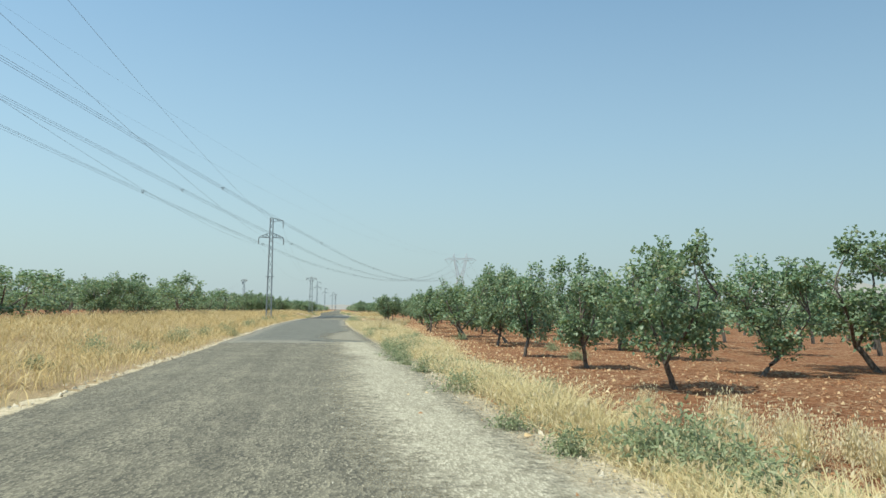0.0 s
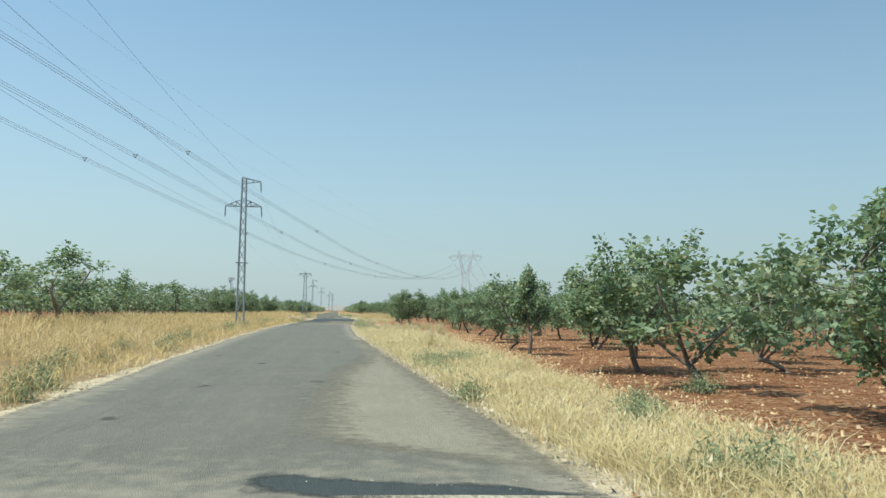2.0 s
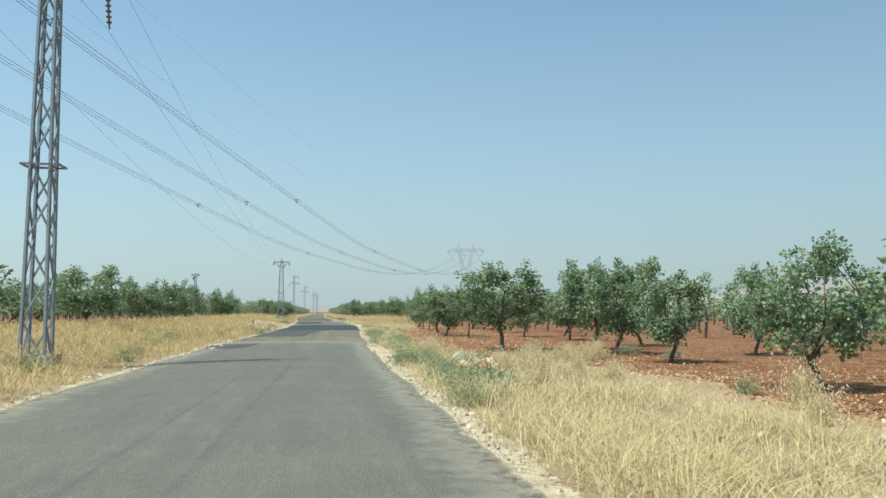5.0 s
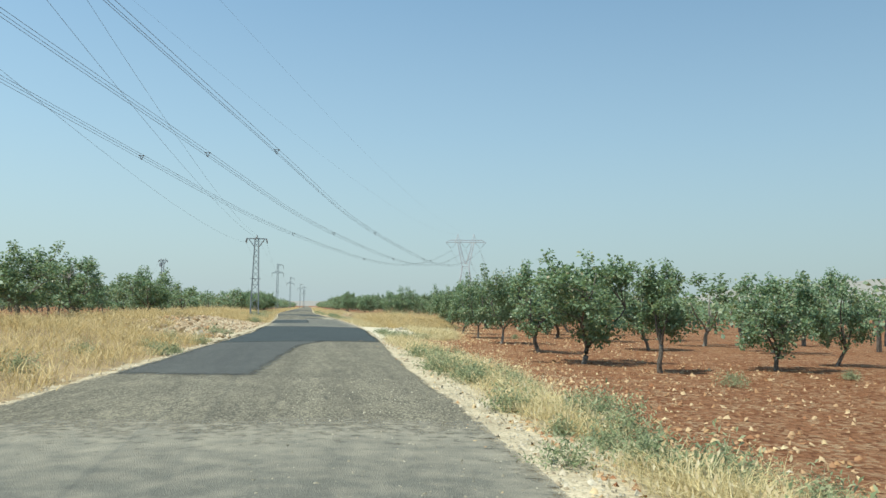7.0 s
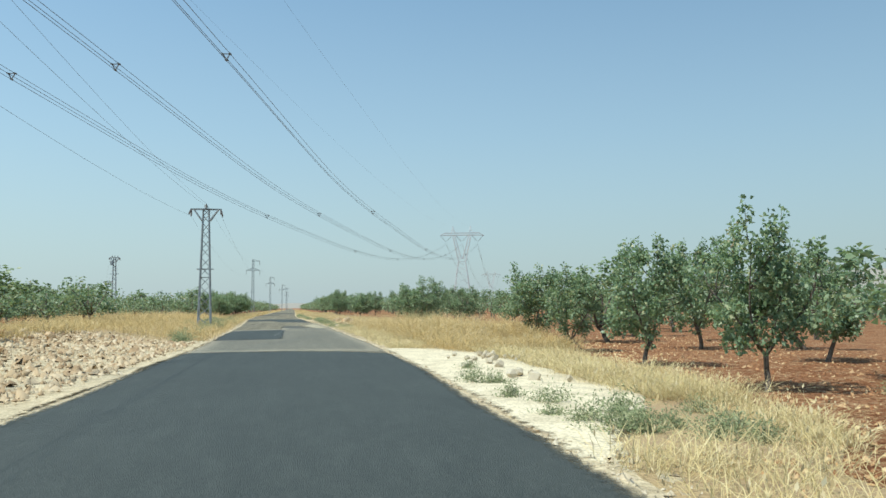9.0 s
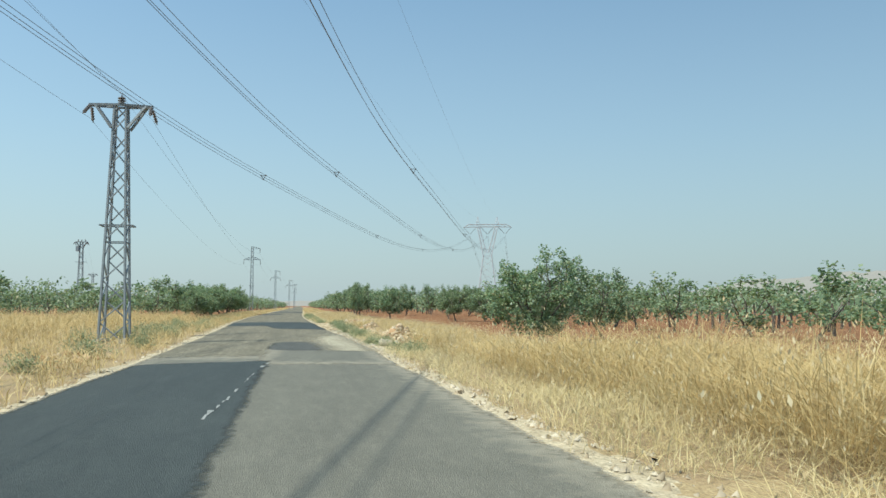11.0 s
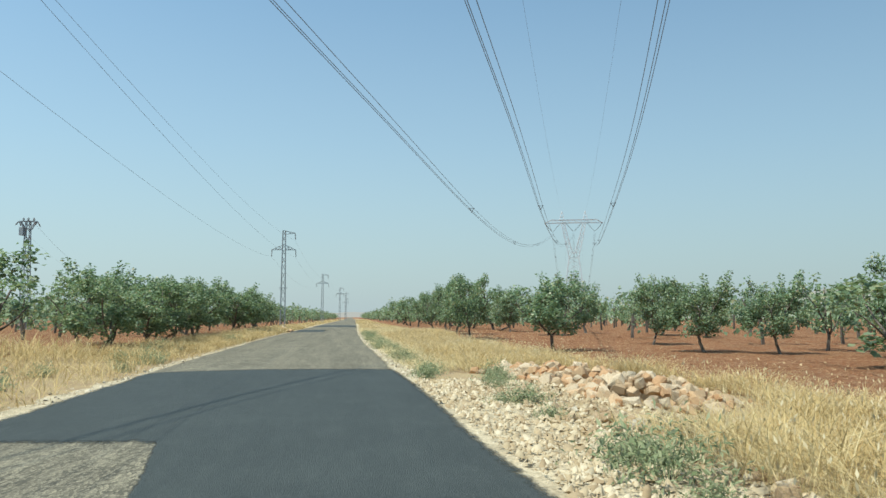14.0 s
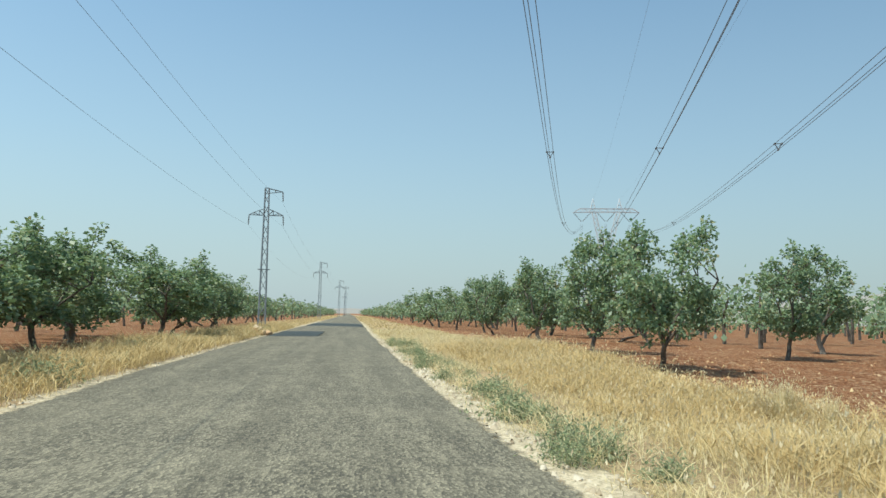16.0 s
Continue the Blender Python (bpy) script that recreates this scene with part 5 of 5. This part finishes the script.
def right_verge(r, n):
    y = np.concatenate([r.uniform(3, 175, int(n * 0.66)), r.uniform(175, 320, n - int(n * 0.66))])
    outer = np.interp(y, SOIL_Y, SOIL_R)
    inner = HALF + 0.1 + 0.8 * np.interp(y, GRIT_Y, GRIT_R) + np.where((y > 146) & (y < 167), 2.6, 0) + np.where((y > 231) & (y < 241), 3.0, 0) + np.where((y > 208) & (y < 220), 0.4, 0)
    wide = np.minimum(outer, inner + 4.3)
    u = inner + (wide + 0.15 - inner).clip(0.3) * r.random(n) ** 1.15
    return np.stack([u + np.array([road_x(v) for v in y]), y], 1)


def right_field(r, n):
    y = r.uniform(165, 285, n)
    outer = np.interp(y, SOIL_Y, SOIL_R) + 0.4
    inner = HALF + 2.2 + np.where((y > 230) & (y < 240.5), 2.6, 0)
    u = inner + (outer - inner).clip(0.3) * r.random(n)
    return np.stack([u + np.array([road_x(v) for v in y]), y], 1)


def left_verge(r, n):
    y = r.uniform(12, 330, n)
    outer = np.interp(y, SOIL_LY, SOIL_L)
    bare = (y > 142) & (y < 176)
    inner = HALF + 0.4 + np.where(bare, np.where(y < 150, 3.0, 4.6), 0)
    outer = outer + np.where(y < 240, 1.6, 0) + np.where((y > 203) & (y < 246), 5.0, 0)
    u = -(inner + (outer - inner).clip(0.4) * r.random(n))
    return np.stack([u + np.array([road_x(v) for v in y]), y], 1)


def far_verge(r, n):
    y = r.uniform(300, 620, n)
    side = np.where(r.random(n) < 0.5, 1, -1)
    u = side * (HALF + 0.5 + 4.5 * r.random(n))
    return np.stack([u + np.array([road_x(v) for v in y]), y], 1)


grass_field("dry_grass", "dense dry straw-yellow grass on the verge", 1, 21000, 13, right_verge, 0.2, 0.66, 0.17, 0.0095, 0.16, STRAW)
grass_field("dry_grass", "tall dry golden grass of a fallow strip", 2, 11500, 11, right_field, 0.45, 1.05, 0.19, 0.0115, 0.26, GOLD_FIELD)
grass_field("dry_grass", "dry golden grass on the bank", 3, 19000, 8, left_verge, 0.34, 0.92, 0.18, 0.018, 0.1, GOLD)
grass_field("dry_grass", "dry grass lining the road far ahead", 4, 3500, 6, far_verge, 0.3, 0.7, 0.2, 0.045, 0, GOLD)


def build_weed(seed, r, h):
    """A round greyish green weed: wiry stems with small leaves."""
    nrng = np.random.default_rng(seed)
    root = new("green_weed")
    n = 84
    g, e = nrng.uniform(0, 6.283, n), nrng.uniform(0.15, 1.45, n)
    d = np.stack([np.cos(g) * np.cos(e), np.sin(g) * np.cos(e), np.sin(e)], 1)
    ln = nrng.uniform(0.4, 1.15, n)
    tip = d * np.array([r, r, h]) * ln[:, None]
    vs, fs = spindle([(0, 0.022), (0.05, 0.018), (0.13, 0.008)], (0, 0, -0.05), (0.1, 0.05, 1), 6)
    part("stem", vs, fs, BARK, root, "short woody stem")
    pts = np.concatenate([tip * f for f in (1.0, 0.88, 0.74, 0.58)])
    co, q = leaves(nrng, pts, 2, 0.085, 0.068, 0.42)
    p = tip[:30]
    w = np.cross(p, np.array([0, 0, 1.0]))
    w *= 0.004 / (np.linalg.norm(w, axis=1, keepdims=True) + 1e-6)
    stalks = np.stack([-w, w, p + w * 0.5, p - w * 0.5], 1).reshape(-1, 3)
    q = np.concatenate([q, len(co) + np.arange(len(p))[:, None] * 4 + np.array([[0, 1, 2, 3]])])
    co = np.concatenate([co, stalks])
    foliage = new("foliage", bulk("foliage", co, q, np.zeros((0, 3)), SAGE))
    foliage.parent = root
    return tagged(root, "low grey-green wiry weed bush at the roadside", "weed", group="roadside weeds")


WEEDS = [build_weed(k, 0.46 + 0.08 * k, 0.34 + 0.05 * k) for k in range(4)]
RIGHT_WEEDS = [(3.2, 8.6), (2.95, 10.4), (3.9, 12.5), (3.0, 15.2), (2.75, 20.0), (2.55, 22.6), (2.45, 24.2), (2.45, 26.3), (2.6, 31.0), (2.7, 33.0), (2.8, 34.6), (3.2, 29.4), (2.4, 44.5), (2.8, 50.2), (2.7, 51.3), (2.9, 53.8),
               (2.5, 56.0), (3.1, 58.0), (2.2, 90.0), (2.4, 91.2), (2.6, 92.2), (2.9, 92.9), (2.2, 94.0), (3.0, 91.6), (2.4, 101.5), (2.2, 103.0), (2.6, 100.4), (2.1, 115.0), (2.7, 117.0), (2.6, 119.2),
               (3.1, 121.5), (3.0, 123.5), (3.2, 125.0), (2.7, 127.2), (2.9, 128.8), (3.3, 130.0), (3.5, 132.0), (4.2, 147.5), (4.6, 148.6), (4.0, 150.0), (5.3, 147.0), (4.1, 153.5), (4.3, 157.0), (4.0, 195.5), (4.1, 197.0), (3.6, 201.0), (3.5, 203.0),
               (3.4, 211.0), (3.3, 213.0), (3.5, 215.0), (3.0, 221.0), (3.0, 223.0), (3.2, 225.2), (3.5, 227.0), (2.9, 233.0), (3.4, 236.0), (3.9, 238.0), (4.2, 240.5), (2.3, 246.0), (2.0, 249.0), (2.1, 253.0), (1.7, 258.0),
               (1.6, 261.0), (1.9, 264.0), (1.5, 268.0), (1.3, 272.0), (1.6, 275.0), (1.4, 281.0), (1.3, 287.0), (1.6, 292.0)]
wr = random.Random(3)
for k in range(54):
    y = wr.choice((wr.uniform(5, 36), wr.uniform(88, 135), wr.uniform(195, 292)))
    RIGHT_WEEDS.append((road_x(y) + HALF + 0.75 * float(np.interp(y, GRIT_Y, GRIT_R)) + abs(wr.gauss(0.35, 0.5)), y))
RIGHT_WEEDS += [(2.9, 98.7), (2.7, 98.4), (3.4, 98.1), (4.4, 100.2)]
RIGHT_WEEDS += [(road_x(y) + HALF + wr.uniform(1.3, 2.1), y) for y in [107.5 + 0.95 * k for k in range(20)]]
LEFT_WEEDS = [(x, y) for x, y in [(road_x(y) - HALF - wr.uniform(0.9, 2.2), y) for y in [14 + 4.3 * k + wr.uniform(-2, 2) for k in range(70)]] if not 140 < y < 172]
LEFT_WEEDS += [(road_x(y) - HALF - wr.uniform(0.7, 4.0), y) for y in [wr.uniform(200, 262) for k in range(26)]]
BIG_WEEDS = [(3.7, 153.8), (3.6, 150.8), (3.6, 148.7), (3.8, 148.0), (3.9, 147.2), (4.3, 147.2), (4.8, 147.5), (6.0, 149.1), (4.9, 146.6), (5.3, 146.3), (2.0, 99.5), (2.7, 100.6), (2.5, 96.6), (2.5, 95.3), (2.3, 93.3), (2.7, 92.5), (2.1, 90.9),
             (2.3, 94.3), (3.3, 129.3), (2.9, 126.8), (2.9, 125.5), (2.9, 124.5), (3.0, 132.4), (2.8, 35.3), (2.8, 29.8), (2.9, 29.0), (2.8, 25.5), (3.1, 22.3), (-4.7, 132.4), (-4.5, 133.4), (-4.5, 139.2), (-4.8, 146.0), (-4.4, 148.1),
             (-5.9, 40.6), (-5.3, 46.7), (-6.9, 234.9), (-6.1, 213.6), (-5.4, 210.1), (3.4, 233.1), (3.1, 227.1), (3.2, 226.2), (3.2, 222.5), (3.2, 220.4), (3.4, 202.2), (3.5, 210.4), (3.8, 198.2), (4.3, 7.5), (3.9, 8.2), (4.6, 8.8)]
CLUMP = [(1.95 + 0.3 * k + wr.uniform(-0.15, 0.15), 98.7 + wr.uniform(0, 0.6) + 0.35 * (k % 3)) for k in range(4)] + [(2.8, 101.6), (2.2, 100.9), (2.5, 100.2), (2.6, 53.4), (3.3, 54.3), (3.9, 54.2), (4.4, 55.0), (3.6, 53.6), (5.2, 56.0), (-5.6, 46.4), (-5.0, 44.6), (-6.3, 49.8), (-6.6, 51.6), (3.6, 37.9), (4.1, 37.7), (4.3, 41.7), (4.8, 42.9)]
CLUMP += [(2.2, 276.0), (2.2, 272.0), (2.2, 268.7), (2.0, 265.4), (2.5, 266.1), (2.2, 263.4), (2.0, 261.5), (2.2, 261.2), (2.0, 259.7), (2.1, 259.0), (2.1, 258.4), (2.1, 257.9), (2.3, 256.8)]
FIELD_WEEDS = [(8.0 + wr.uniform(-1, 7), wr.uniform(20, 170)) for k in range(14)]
for k, (x, y) in enumerate(RIGHT_WEEDS + LEFT_WEEDS + FIELD_WEEDS + BIG_WEEDS + CLUMP):
    m = Matrix.Translation((x, y, ground_z(x, y) + 0.02)) @ Matrix.Rotation(wr.random() * 6.28, 4, "Z")
    s = wr.uniform(0.6, 1.1) * ((1.05 if y < 250 else 0.72) if (x, y) in CLUMP else 1.3 if x < -3 or (x, y) in BIG_WEEDS and not 145 < y < 155 else 0.85 if 145 < y < 155 else 1.0)
    ob = WEEDS[k] if k < len(WEEDS) else copy_thing(WEEDS[k % len(WEEDS)], m)
    ob.matrix_basis = m @ Matrix.Diagonal((s, s, s, 1))


def build_dry_bush(seed, r, h):
    """A round dry bush: wiry arching stalks with many small pale seed heads."""
    nrng = np.random.default_rng(seed)
    root = new("dry_bush")
    n = 340
    g, e = nrng.uniform(0, 6.283, n), nrng.uniform(0.2, 1.5, n)
    ln = nrng.uniform(0.45, 1.05, n)
    d = np.stack([np.cos(g) * np.cos(e) * r, np.sin(g) * np.cos(e) * r, np.sin(e) * h], 1)
    tip = d * ln[:, None]
    side = np.stack([-np.sin(g), np.cos(g), np.zeros(n)], 1) * 0.003
    mid = tip * 0.55 + np.array([0, 0, 0.08])
    foot = np.stack([np.cos(g), np.sin(g), np.zeros(n)], 1) * 0.06
    co = np.stack([foot - side, foot + side, mid + side, mid - side, tip], 1).reshape(-1, 3)
    i = np.arange(n)[:, None] * 5
    stalks = new("stalk_tuft", bulk("stalk_tuft", co, i + np.array([[0, 1, 2, 3]]), i + np.array([[3, 2, 4]]), STRAW))
    stalks.parent = root
    pts = np.concatenate([tip * f + nrng.normal(scale=0.035, size=(n, 3)) for f in (1.0, 0.9, 0.76)])
    hc, hq = heads(nrng, pts, nrng.uniform(0.02, 0.05, len(pts)))
    seeds = new("seed_plume", bulk("seed_plume", hc, hq, np.zeros((0, 3)), SEEDY))
    seeds.parent = root
    return tagged(root, "round dry straw-coloured bush with small seed heads", "dry bush", group="dry roadside bushes")


BUSHES = [build_dry_bush(50 + k, 0.5 + 0.1 * k, 0.62 + 0.08 * k) for k in range(3)]
BUSH_SPOTS = [(4.5, 98.0), (5.1, 96.4), (5.6, 95.0), (5.0, 94.2), (5.9, 93.4), (4.2, 96.9), (3.9, 92.2), (4.4, 91.2), (6.4, 94.6), (5.3, 99.0), (5.3, 9.2), (6.0, 9.1), (6.6, 8.7), (4.9, 8.0), (5.6, 8.1), (6.2, 7.6), (5.9, 10.3), (5.1, 11.2),
              (2.9, 104.4), (3.3, 105.1), (3.7, 106.2), (4.2, 104.9), (3.0, 106.8), (6.6, 103.0), (7.3, 102.4), (7.0, 104.1), (7.9, 103.4), (8.6, 104.6), (8.2, 102.0), (9.3, 104.0), (9.8, 105.6), (8.9, 105.9)]
br = random.Random(8)
BUSH_SPOTS += [(road_x(y) + float(np.interp(y, SOIL_Y, SOIL_R)) - br.uniform(0.2, 2.6), y) for y in [br.uniform(168, 228) for k in range(16)] + [br.uniform(246, 285) for k in range(6)] + [br.uniform(60, 104) for k in range(6)]]
for k, (x, y) in enumerate(BUSH_SPOTS):
    m = Matrix.Translation((x, y, ground_z(x, y) - 0.01)) @ Matrix.Rotation(br.random() * 6.28, 4, "Z")
    z = br.uniform(0.8, 1.2)
    ob = BUSHES[k] if k < len(BUSHES) else copy_thing(BUSHES[k % len(BUSHES)], m)
    ob.matrix_basis = m @ Matrix.Diagonal((z, z, z, 1))
